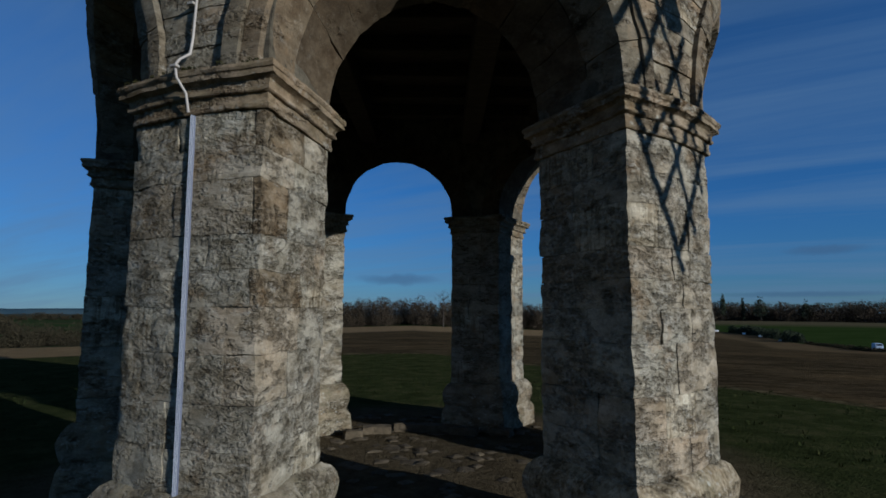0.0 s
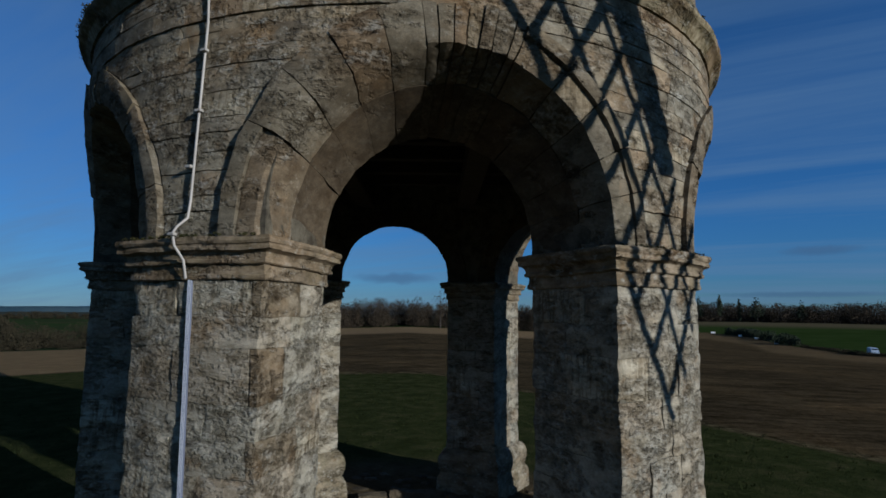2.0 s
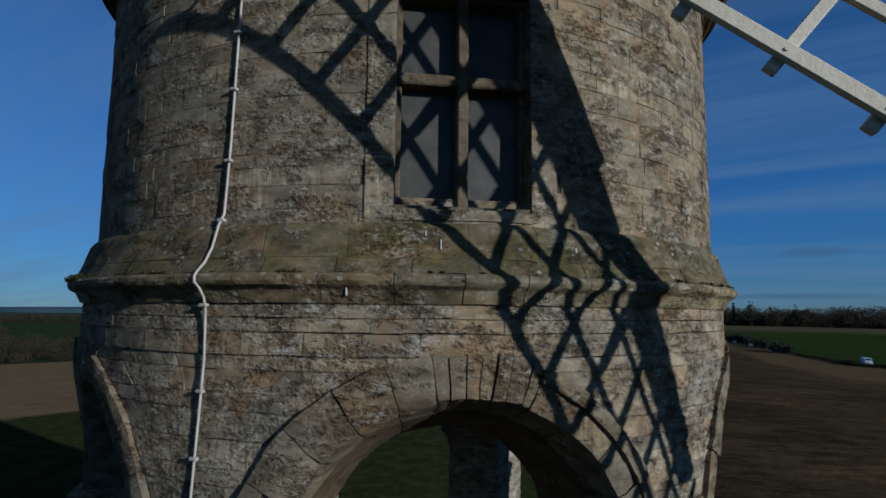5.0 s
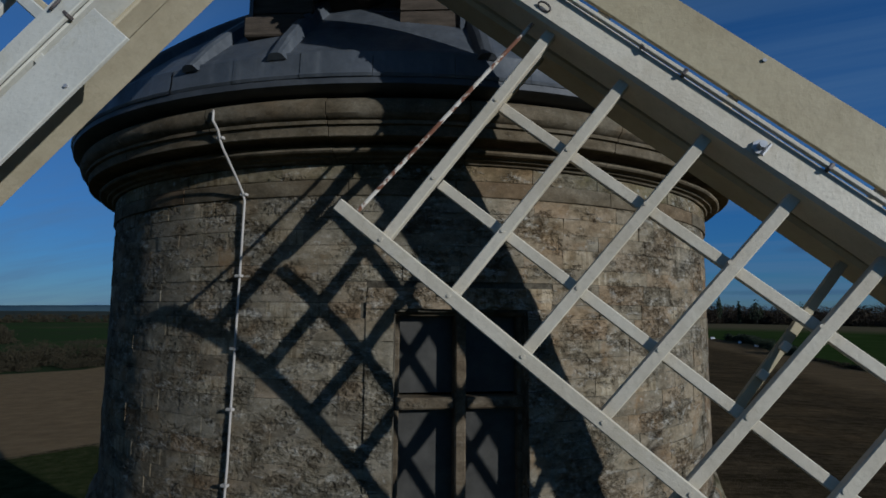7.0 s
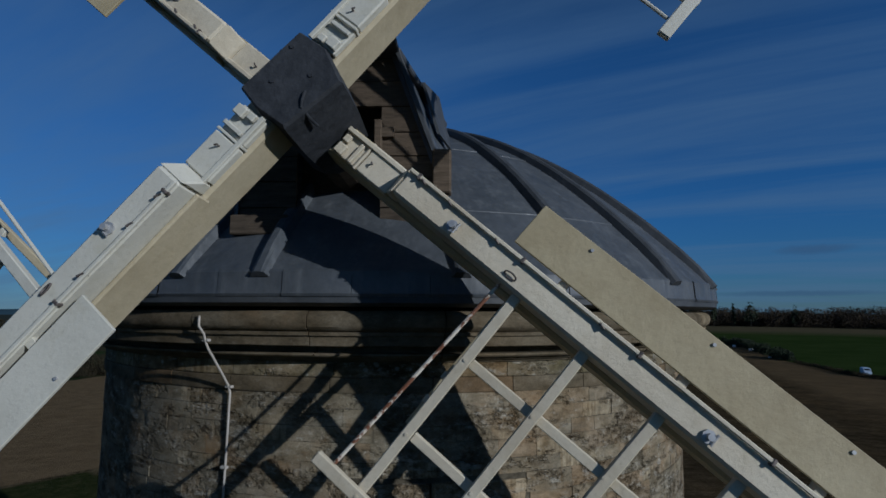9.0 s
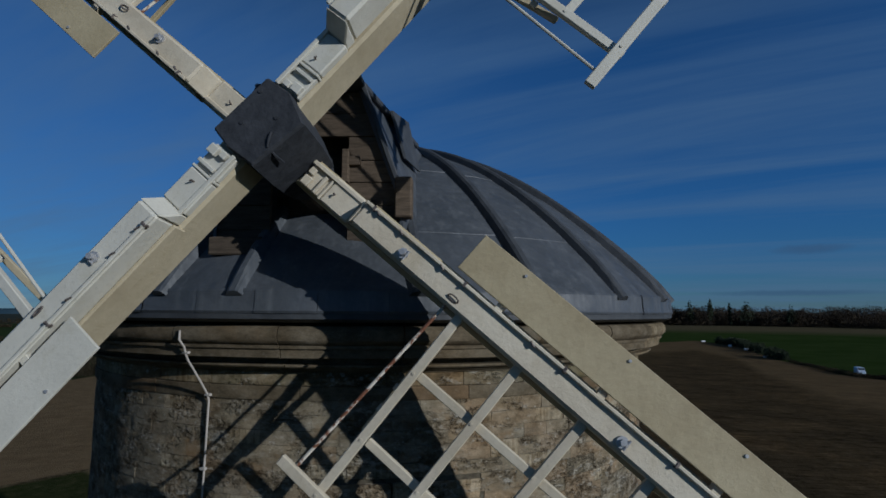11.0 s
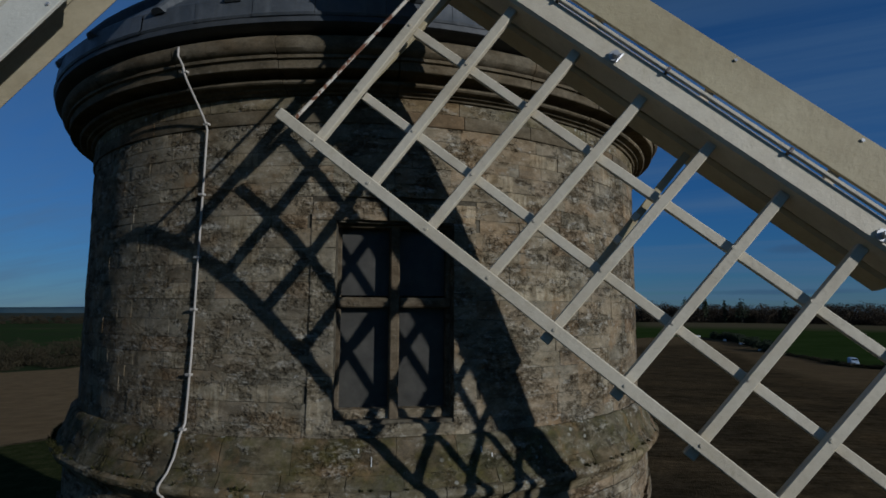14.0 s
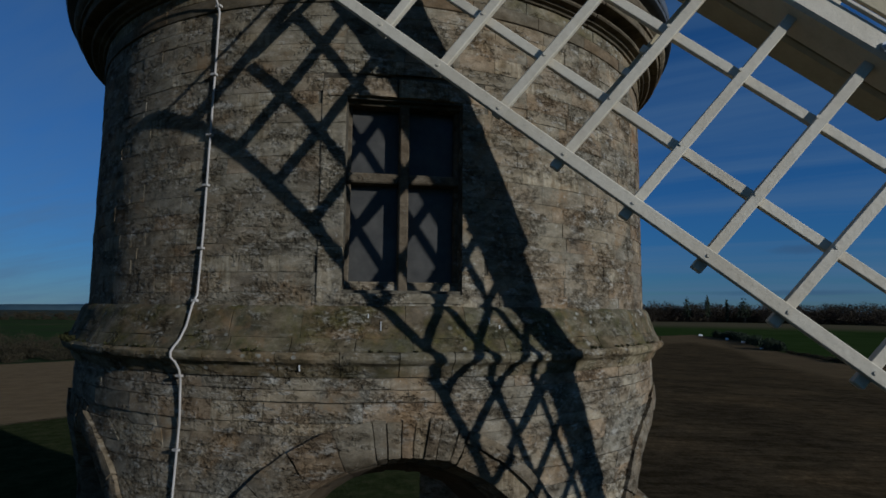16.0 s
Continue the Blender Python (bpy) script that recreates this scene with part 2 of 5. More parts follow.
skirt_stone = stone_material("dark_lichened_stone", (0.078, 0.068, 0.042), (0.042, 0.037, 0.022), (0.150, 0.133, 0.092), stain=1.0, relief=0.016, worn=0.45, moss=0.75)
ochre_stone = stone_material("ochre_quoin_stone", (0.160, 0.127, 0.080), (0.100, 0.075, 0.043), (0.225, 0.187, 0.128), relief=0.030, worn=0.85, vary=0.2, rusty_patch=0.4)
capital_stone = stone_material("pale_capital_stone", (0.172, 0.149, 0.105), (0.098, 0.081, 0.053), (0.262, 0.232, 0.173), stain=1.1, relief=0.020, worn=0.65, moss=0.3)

m = Mat("dark_joint_mortar", rough=0.97, spec=0.1)
m.color(m.ramp(m.noise(5, 6, 0.7), (0.38, (0.046, 0.038, 0.026)), (0.60, (0.122, 0.107, 0.076))))
m.bump(m.noise(40, 5, 0.7), 0.01)
joint_mortar = m.m

m = Mat("lime_mortar", rough=0.97, spec=0.1)
m.color(m.ramp(m.noise(9, 6, 0.7), (0.3, (0.085, 0.072, 0.050)), (0.7, (0.165, 0.146, 0.106))))
m.bump(m.noise(40, 5, 0.7), 0.01)
mortar = m.m

m = Mat("lead_sheet", rough=0.55, metal=0.0, spec=0.5)
t = m.ramp(m.noise(1.4, 6, 0.65), (0.3, (0.042, 0.048, 0.055)), (0.7, (0.078, 0.085, 0.095)))
runs = m.ramp(m.noise(2.5, 5, 0.65, vec=m.scaled(4, 4, 0.45)), (0.5, 0.0), (0.75, 0.55))
t = m.mix(runs, t, (0.129, 0.137, 0.144))
m.color(m.mix(0.5, t, m.ramp(m.noise(22, 5), (0.3, 0.75), (0.7, 1.15)), "MULTIPLY"))
m.rough(m.ramp(m.noise(6, 4), (0.3, 0.42), (0.7, 0.68)))
m.bump(m.noise(3.5, 4, 0.5), 0.02)
lead = m.m

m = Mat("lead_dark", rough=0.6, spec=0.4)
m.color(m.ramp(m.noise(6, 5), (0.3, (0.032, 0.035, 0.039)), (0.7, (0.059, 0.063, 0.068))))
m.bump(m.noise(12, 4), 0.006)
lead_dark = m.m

m = Mat("white_sail_paint", rough=0.55, spec=0.35)
t = m.ramp(m.noise(2.2, 6, 0.65), (0.3, (0.455, 0.395, 0.285)), (0.65, (0.575, 0.520, 0.400)))
grain = m.ramp(m.noise(9.0, 6, 0.7), (0.30, 0.80), (0.52, 1.0))
t = m.mix(0.45, t, grain, "MULTIPLY")
algae = m.ramp(m.noise(3.4, 6, 0.7, distort=0.5), (0.56, 0.0), (0.76, 0.42))
t = m.mix(algae, t, (0.336, 0.277, 0.151))
m.color(m.mix(0.35, t, m.ramp(m.noise(40, 5, 0.75), (0.34, 0.62), (0.44, 1.0)), "MULTIPLY"))
m.bump(m.noise(28, 5, 0.7), 0.004)
white = m.m

m = Mat("old_cream_paint", rough=0.6, spec=0.3)
t = m.ramp(m.noise(2.0, 6, 0.65), (0.3, (0.311, 0.256, 0.147)), (0.7, (0.420, 0.361, 0.227)))
t = m.mix(0.3, t, m.ramp(m.noise(14, 6, 0.75), (0.34, 0.75), (0.55, 1.05)), "MULTIPLY")
m.color(t)
m.bump(m.noise(24, 5, 0.7), 0.004)
cream = m.m

m = Mat("pale_stock_paint", rough=0.6, spec=0.3)
t = m.ramp(m.noise(2.0, 6, 0.65), (0.3, (0.378, 0.321, 0.207)), (0.7, (0.493, 0.431, 0.295)))
m.color(m.mix(0.3, t, m.ramp(m.noise(14, 6, 0.75), (0.34, 0.75), (0.55, 1.05)), "MULTIPLY"))
m.bump(m.noise(24, 5, 0.7), 0.004)
stock_cream = m.m

m = Mat("black_canvas", rough=0.75, spec=0.25)
m.color(m.ramp(m.noise(7, 6, 0.7), (0.3, (0.020, 0.022, 0.026)), (0.75, (0.05, 0.053, 0.06))))
m.bump(m.noise(18, 4), 0.008)
black = m.m

m = Mat("weathered_boards", rough=0.85, spec=0.2)
g = m.noise(3.0, 7, 0.7, vec=m.scaled(2, 2, 14))
t = m.ramp(g, (0.3, (0.050, 0.038, 0.025)), (0.7, (0.125, 0.094, 0.064)))
m.color(m.mix(0.6, t, m.ramp(m.random(), (0, 0.7), (1, 1.2)), "MULTIPLY"))
m.bump(g, 0.008)
boards = m.m

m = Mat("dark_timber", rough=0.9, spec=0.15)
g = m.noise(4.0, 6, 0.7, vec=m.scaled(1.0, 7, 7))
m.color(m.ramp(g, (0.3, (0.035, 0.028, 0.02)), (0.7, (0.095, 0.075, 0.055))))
m.bump(g, 0.008)
timber = m.m

m = Mat("iron", rough=0.6, metal=0.4, spec=0.4)
m.color(m.ramp(m.noise(30, 5), (0.35, (0.07, 0.06, 0.055)), (0.65, (0.2, 0.17, 0.15))))
iron = m.m

m = Mat("rusty_painted_rod", rough=0.7)
m.color(m.ramp(m.noise(8, 5, 0.7), (0.47, (0.62, 0.57, 0.47)), (0.53, (0.17, 0.075, 0.04))))
rusty = m.m

m = Mat("galvanised_steel", rough=0.45, metal=0.5, spec=0.5)
m.color(m.ramp(m.noise(16, 5), (0.3, (0.34, 0.34, 0.34)), (0.7, (0.48, 0.48, 0.48))))
steel = m.m

m = Mat("grey_plastic_trunking", rough=0.5, spec=0.4)
m.color(m.ramp(m.noise(4, 5, vec=m.scaled(1, 1, 0.3)), (0.3, (0.085, 0.095, 0.135)), (0.7, (0.13, 0.145, 0.195))))
trunk_mat = m.m

m = Mat("pale_plastic_rib", rough=0.5, spec=0.4)
m.color(m.ramp(m.noise(4, 5), (0.3, (0.26, 0.28, 0.33)), (0.7, (0.36, 0.38, 0.43))))
rib_mat = m.m

m = Mat("pale_cable_sheath", rough=0.5, spec=0.4)
m.color(m.ramp(m.noise(6, 5), (0.3, (0.30, 0.275, 0.24)), (0.7, (0.42, 0.39, 0.345))))
cable_mat = m.m

m = Mat("window_glass", rough=0.4, spec=0.25)
m.color(m.ramp(m.noise(5, 6, 0.7), (0.3, (0.032, 0.030, 0.026)), (0.7, (0.064, 0.060, 0.050))))
m.rough(m.ramp(m.noise(3, 5), (0.3, 0.30), (0.7, 0.55)))
m.bump(m.noise(4, 2), 0.004)
glass = m.m

m = Mat("clean_white_paint", rough=0.5, spec=0.35)
t = m.ramp(m.noise(1.8, 6, 0.65), (0.3, (0.480, 0.462, 0.390)), (0.65, (0.575, 0.555, 0.472)))
t = m.mix(m.ramp(m.noise(2.6, 6, 0.7, distort=0.5), (0.57, 0.0), (0.74, 0.55)), t, (0.405, 0.370, 0.255))
m.color(m.mix(0.35, t, m.ramp(m.noise(36, 5, 0.75), (0.34, 0.62), (0.44, 1.0)), "MULTIPLY"))
m.bump(m.noise(28, 5, 0.7), 0.003)
clean_white = m.m


# ---- small mesh helpers ----
def mesh_object(name, verts, faces, material, parent=None, label="", smooth=False, crisp=0):
    me = bpy.data.meshes.new(name)
    me.from_pydata([tuple(v) for v in verts], [], faces)
    me.materials.append(material)
    if smooth or crisp:
        me.shade_smooth()
    if crisp:
        me.set_sharp_from_angle(angle=radians(crisp))
    ob = new(name, me)
    if parent is not None:
        ob.parent = parent
    if label:
        ob["label"] = label
    return ob


def part(name, bm, material, parent, label="", smooth=False):
    me = bpy.data.meshes.new(name)
    bmesh.ops.recalc_face_normals(bm, faces=bm.faces)
    bm.to_mesh(me)
    bm.free()
    me.materials.append(material)
    if smooth:
        me.shade_smooth()
    ob = new(name, me)
    if parent is not None:
        ob.parent = parent
    if label:
        ob["label"] = label
    return ob


def thing(name, label, category, group="", kind="", at=None):
    ob = tagged(new(name), label, category, group, kind)
    ob.empty_display_size = 0.2
    if at is not None:
        ob.matrix_basis = at
    return ob


def box(bm, x0, x1, y0, y1, z0, z1, bevel=0.0, taper=None):
    """A bevelled box; taper: (dy0, dy1, dz0, dz1) added at the x1 end."""
    t = taper or (0, 0, 0, 0)
    vs = [bm.verts.new(c) for c in ((x0, y0, z0), (x1, y0 + t[0], z0 + t[2]), (x1, y1 + t[1], z0 + t[2]), (x0, y1, z0),
                                    (x0, y0, z1), (x1, y0 + t[0], z1 + t[3]), (x1, y1 + t[1], z1 + t[3]), (x0, y1, z1))]
    fs = [bm.faces.new([vs[i] for i in f]) for f in ((3, 2, 1, 0), (4, 5, 6, 7), (0, 1, 5, 4), (1, 2, 6, 5), (2, 3, 7, 6), (3, 0, 4, 7))]
    if bevel:
        es = list({e for f in fs for e in f.edges})
        bmesh.ops.bevel(bm, geom=es, offset=bevel, segments=1, affect="EDGES")
    return vs


def beam(bm, p, q, w, h, up=(0, 0, 1), bevel=0.0):
    """A box from p to q, w wide and h deep (along up)."""
    p, q = Vector(p), Vector(q)
    d = (q - p)
    x = d.normalized()
    z = (Vector(up) - x * x.dot(Vector(up))).normalized()
    y = z.cross(x)
    n0 = len(bm.verts)
    b2 = bmesh.new()
    box(b2, 0, d.length, -w / 2, w / 2, -h / 2, h / 2, bevel)
    m = Matrix((x, y, z)).transposed().to_4x4()
    m.translation = p
    b2.transform(m)
    tmp = bpy.data.meshes.new("tmp")
    b2.to_mesh(tmp)
    b2.free()
    bm.from_mesh(tmp)
    bpy.data.meshes.remove(tmp)
    return bm


def rod(bm, p, q, r, seg=8):
    p, q = Vector(p), Vector(q)
    d = q - p
    m = d.to_track_quat("Z", "Y").to_matrix().to_4x4()
    m.translation = (p + q) / 2
    bmesh.ops.create_cone(bm, cap_ends=True, segments=seg, radius1=r, radius2=r, depth=d.length, matrix=m)
    return bm


def tube(points, r, seg=8):
    """A bent tube through the points: vertices and faces."""
    pts = [Vector(p) for p in points]
    verts, faces = [], []
    for i, p in enumerate(pts):
        d = (pts[min(i + 1, len(pts) - 1)] - pts[max(i - 1, 0)]).normalized()
        a = d.cross(Vector((0.3, -0.9, 0.1))).normalized()
        b = d.cross(a)
        for k in range(seg):
            th = 2 * math.pi * k / seg
            verts.append(p + (a * math.cos(th) + b * math.sin(th)) * r)
    for i in range(len(pts) - 1):
        for k in range(seg):
            k2 = (k + 1) % seg
            faces.append((i * seg + k, i * seg + k2, (i + 1) * seg + k2, (i + 1) * seg + k))
    faces.append(tuple(range(seg)))
    faces.append(tuple((len(pts) - 1) * seg + k for k in reversed(range(seg))))
    return verts, faces


def polar(az, r, z):
    a = radians(az)
    return Vector((r * math.sin(a), -r * math.cos(a), z))


# the surface grid of a unit cube: points and faces, shared by every cut stone
GRIDS = {}


def cube_grid(na, nb, nc):
    if (na, nb, nc) not in GRIDS:
        index, pts, faces = {}, [], []

        def vid(i, j, k):
            if (i, j, k) not in index:
                index[(i, j, k)] = len(pts)
                pts.append((i / na, j / nb, k / nc))
            return index[(i, j, k)]
        for k in (0, nc):
            for i in range(na):
                for j in range(nb):
                    f = [vid(i, j, k), vid(i + 1, j, k), vid(i + 1, j + 1, k), vid(i, j + 1, k)]
                    faces.append(tuple(f if k else f[::-1]))
        for j in (0, nb):
            for i in range(na):
                for k in range(nc):
                    f = [vid(i, j, k), vid(i, j, k + 1), vid(i + 1, j, k + 1), vid(i + 1, j, k)]
                    faces.append(tuple(f if j else f[::-1]))
        for i in (0, na):
            for j in range(nb):
                for k in range(nc):
                    f = [vid(i, j, k), vid(i, j + 1, k), vid(i, j + 1, k + 1), vid(i, j, k + 1)]
                    faces.append(tuple(f if i else f[::-1]))
        GRIDS[(na, nb, nc)] = (pts, faces)
    return GRIDS[(na, nb, nc)]


def stone_geometry(place, size, n, rough=0.012, edge=0.018, seed=0, chip=0.0):
    """A worn stone. place(a, b, c) maps the unit cube into the world (c outwards); size: its metres along a, b, c."""
    pts, faces = cube_grid(*n)
    rnd = random.Random(seed)
    off = Vector((rnd.uniform(-9, 9), rnd.uniform(-9, 9), rnd.uniform(-9, 9)))
    out = []
    mid = place(0.5, 0.5, 0.5)
    for a, b, c in pts:
        corner = (a in (0.0, 1.0)) + (b in (0.0, 1.0)) + (c in (0.0, 1.0))
        p = place(a, b, c)
        q = (p + off) * 4.2
        w = p * 4.2
        d = noise.noise_vector(w) * rough + noise.noise_vector(w * 2.7) * (rough * 0.6) + noise.noise_vector(w * 6.1) * (rough * 0.4)
        pull = 0.0
        if corner >= 2:
            pull = edge * (0.35 + 0.9 * abs(noise.noise(q * 1.7))) * (1.0 if corner == 2 else 1.5)
            if chip:
                pull += chip * max(0.0, noise.noise(q * 0.8) - 0.15)
        if pull:
            v = mid - p
            d += Vector((v.x, v.y, v.z)).normalized() * pull
        out.append(p + d)
    return out, faces


def shell(name, profile, a0, a1, steps, material, parent=None, label="", closed=False, rough=0.0):
    """A turned moulding: profile of (r, z) swept from azimuth a0 to a1."""
    verts, faces = [], []
    n = len(profile)
    full = abs(a1 - a0) >= 360
    for i in range(steps if full else steps + 1):
        az = a0 + (a1 - a0) * i / steps
        for r, z in profile:
            p = polar(az, r, z)
            if rough:
                k = noise.noise(p * 2.3) * rough + noise.noise(p * 7.1) * rough * 0.6 + noise.noise(p * 21.0) * rough * 0.6
                p = polar(az, r + k, z + 0.6 * noise.noise(p * 3.7 + Vector((5, 5, 5))) * rough)
            verts.append(p)
    rows = steps if full else steps
    for i in range(rows):
        i2 = (i + 1) % steps if full else i + 1
        for j in range(n if closed else n - 1):
            j2 = (j + 1) % n
            faces.append((i * n + j, i2 * n + j, i2 * n + j2, i * n + j2))
    if closed and not full:
        faces.append(tuple(range(n))[::-1])
        faces.append(tuple(steps * n + j for j in range(n)))
    return mesh_object(name, verts, faces, material, parent, label, crisp=30)


# ---- ground ----
FALL = ((0, 0.10), (6, 0.10), (14, -0.05), (40, -0.9), (80, -2.7), (136, -5.6), (200, -8.6), (300, -9.6), (500, -8.5), (740, -7.2), (1000, -9.0), (2000, -14.0), (4600, -27.0))


def ground_height(x, y):
    r = math.hypot(x, y)
    for (r0, h0), (r1, h1) in zip(FALL, FALL[1:]):
        if r <= r1:
            h = h0 + (h1 - h0) * (r - r0) / (r1 - r0)
            break
    else:
        h = FALL[-1][1]
    # a spur of higher ground runs out ahead of the mill
    th = math.degrees(math.atan2(x, y))
    spur = max(0.0, 1 - abs(th + 3) / 24) ** 0.7 * max(0.0, min(1.0, (600 - r) / 250))
    h = h if h > 0 else h * (1 - 0.45 * spur)
    bumps = noise.noise(Vector((x * 0.35, y * 0.35, 0))) * 0.04 + noise.noise(Vector((x * 0.05, y * 0.05, 3))) * min(0.15, r * 0.004)
    far = noise.noise(Vector((x * 0.004, y * 0.004, 7))) * 1.2 * min(1.0, max(0.0, (r - 250) / 300))
    return h + bumps + far


m = Mat("grass_and_fields", rough=1.0, spec=0.0)
sep = m.t.nodes.new("ShaderNodeSeparateXYZ")
m.link(m.pos, sep.inputs[0])
px, py = sep.outputs[0], sep.outputs[1]
wob = m.math("MULTIPLY", m.math("SUBTRACT", m.noise(0.25, 4), 0.5), 2.6)
radius = m.math("ADD", m.math("SQRT", m.math("ADD", m.math("MULTIPLY", px, px), m.math("MULTIPLY", py, py))), wob)
grass = m.ramp(m.noise(1.3, 8, 0.75), (0.28, (0.015, 0.020, 0.007)), (0.5, (0.034, 0.040, 0.014)), (0.75, (0.072, 0.066, 0.028)))
grass = m.mix(0.5, grass, m.ramp(m.noise(14, 6, 0.8), (0.3, 0.5), (0.7, 1.4)), "MULTIPLY")
soil = m.ramp(m.noise(0.8, 7, 0.7), (0.3, (0.035, 0.027, 0.015)), (0.7, (0.086, 0.064, 0.036)))
soil = m.mix(0.8, soil, m.ramp(m.noise(0.11, 6, 0.65), (0.36, (0.62, 0.62, 0.62)), (0.5, (1.0, 0.98, 0.92)), (0.66, (1.5, 1.36, 1.15))), "MULTIPLY")
soil = m.mix(0.7, soil, m.ramp(m.noise(5.0, 6, 0.75), (0.36, 0.55), (0.62, 1.4)), "MULTIPLY")
furrow = m.noise(1.0, 3, 0.6, vec=m.scaled(0.35, 2.6, 1.0, turn=radians(24)))
soil = m.mix(0.6, soil, m.ramp(furrow, (0.35, 0.45), (0.65, 1.35)), "MULTIPLY")
green = m.ramp(m.noise(0.05, 6, 0.65), (0.3, (0.020, 0.036, 0.008)), (0.7, (0.036, 0.054, 0.015)))
stubble = m.ramp(m.noise(0.6, 5), (0.3, (0.175, 0.122, 0.062)), (0.7, (0.25, 0.178, 0.095)))
earth = m.ramp(m.noise(4.5, 7, 0.75), (0.3, (0.042, 0.033, 0.019)), (0.6, (0.090, 0.071, 0.042)), (0.8, (0.15, 0.125, 0.08)))


def step(fac, at, soft):
    return m.ramp(m.math("ADD", m.math("DIVIDE", m.math("SUBTRACT", fac, at), soft), 0.5), (0.0, 0.0), (1.0, 1.0))


edge_line = m.math("ADD", m.math("ADD", py, m.math("MULTIPLY", m.math("MAXIMUM", px, 0.0), 1.85)), wob)
left_of = m.math("MULTIPLY", px, -1.0)
edge_line = m.math("SUBTRACT", edge_line, m.math("MULTIPLY", m.math("MAXIMUM", m.math("SUBTRACT", left_of, 4.0), 0.0), 0.28))
edge_line = m.math("ADD", edge_line, m.math("MULTIPLY", m.math("MAXIMUM", m.math("SUBTRACT", left_of, 22.0), 0.0), 1.6))
bearing = m.math("ARCTAN2", px, py)
FIELD_END = ((-60, 118), (-44, 136), (-39, 138), (-33.4, 142), (-22, 205), (-10, 290), (10, 294), (20, 350), (26, 408), (29.8, 347), (32.6, 262), (37.4, 206), (40, 188), (60, 170))      # bearing, distance
field_end = m.math("MULTIPLY", m.ramp(m.math("ADD", m.math("DIVIDE", bearing, 2.0944), 0.5), *((b / 120 + 0.5, d / 420) for b, d in FIELD_END)), 420.0)
past = m.math("SUBTRACT", radius, field_end)
near_end = m.math("MULTIPLY", step(past, -95.0, 30.0), m.ramp(m.math("ABSOLUTE", m.math("ADD", bearing, 0.08)), (0.25, 0.8), (0.40, 0.3)))
near_end = m.math("MAXIMUM", near_end, m.math("MULTIPLY", step(m.math("MULTIPLY", bearing, -1.0), 0.45, 0.1), 0.75))
soil = m.mix(near_end, soil, stubble)
verge = m.math("SUBTRACT", 1.0, m.ramp(m.math("ABSOLUTE", m.math("SUBTRACT", edge_line, 25.0)), (0.15, 0.0), (0.9, 1.0)))
t = m.mix(step(edge_line, 24.6, 0.8), grass, soil)
t = m.mix(m.math("MULTIPLY", verge, 0.8), t, m.ramp(m.noise(1.9, 6, 0.75), (0.42, (0.014, 0.012, 0.006)), (0.58, (0.13, 0.105, 0.055))))
t = m.mix(step(radius, 4.6, 1.2), earth, t)
fallow = m.ramp(m.noise(0.012, 4, 0.5), (0.42, (0.030, 0.042, 0.018)), (0.50, (0.026, 0.048, 0.015)), (0.58, (0.052, 0.046, 0.026)))
green = m.mix(step(bearing, -0.30, 0.10), fallow, green)
t = m.mix(step(past, 0.0, 3.0), t, green)
# past 800 m the ground colour turns bluish, painting in distance haze
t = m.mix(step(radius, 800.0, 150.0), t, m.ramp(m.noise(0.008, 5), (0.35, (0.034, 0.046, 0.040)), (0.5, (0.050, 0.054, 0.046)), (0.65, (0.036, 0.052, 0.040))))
dry = m.math("MULTIPLY", step(radius, 570.0, 90.0), step(bearing, 0.36, 0.06))
t = m.mix(m.math("MULTIPLY", dry, m.math("SUBTRACT", 1.0, step(radius, 800.0, 150.0))), t, (0.085, 0.072, 0.040))
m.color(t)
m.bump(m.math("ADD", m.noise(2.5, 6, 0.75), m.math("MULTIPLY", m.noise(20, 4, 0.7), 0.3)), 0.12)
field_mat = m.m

gv, gf = [Vector((0, 0, ground_height(0, 0)))], []
rings, spokes, r = [], 120, 0.7
while r < 4600:
    rings.append(r)
    r *= 1.085
    r += 0.08
for r in rings:
    for k in range(spokes):
        a = 2 * math.pi * k / spokes
        x, y = r * math.cos(a), r * math.sin(a)
        gv.append((x, y, ground_height(x, y)))
for k in range(spokes):
    gf.append((0, 1 + k, 1 + (k + 1) % spokes))
for i in range(len(rings) - 1):
    for k in range(spokes):
        a, b = 1 + i * spokes, 1 + (i + 1) * spokes
        k2 = (k + 1) % spokes
        gf.append((a + k, b + k, b + k2, a + k2))
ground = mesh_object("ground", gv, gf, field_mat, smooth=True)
tagged(ground, "hilltop grass falling to ploughed brown fields and far green farmland", "ground", kind="structure")

# ---- the tower: numbers ----
A0 = 8.0                      # azimuth of the arch that faces the path
HALF = 20.6                   # half the arch's opening, degrees
SPRING, R_OUT, R_IN = 3.80, 3.70, 2.66
R_UP = 3.62                   # wall above the string course
WIN_AZ, WIN_HALF, WIN_Z0, WIN_Z1 = 7.8, 8.0, 6.50, 8.14

tower = thing("windmill_tower", "round grey limestone windmill tower standing on six arched piers", "windmill")


def arch_z(phi, r):
    """Height of the intrados at the angle phi from the arch's axis."""
    w, x = r * math.sin(radians(HALF)), r * math.sin(radians(min(abs(phi), HALF)))
    return SPRING + 0.03 + math.sqrt(max(0.0, w * w - x * x)) * 1.025


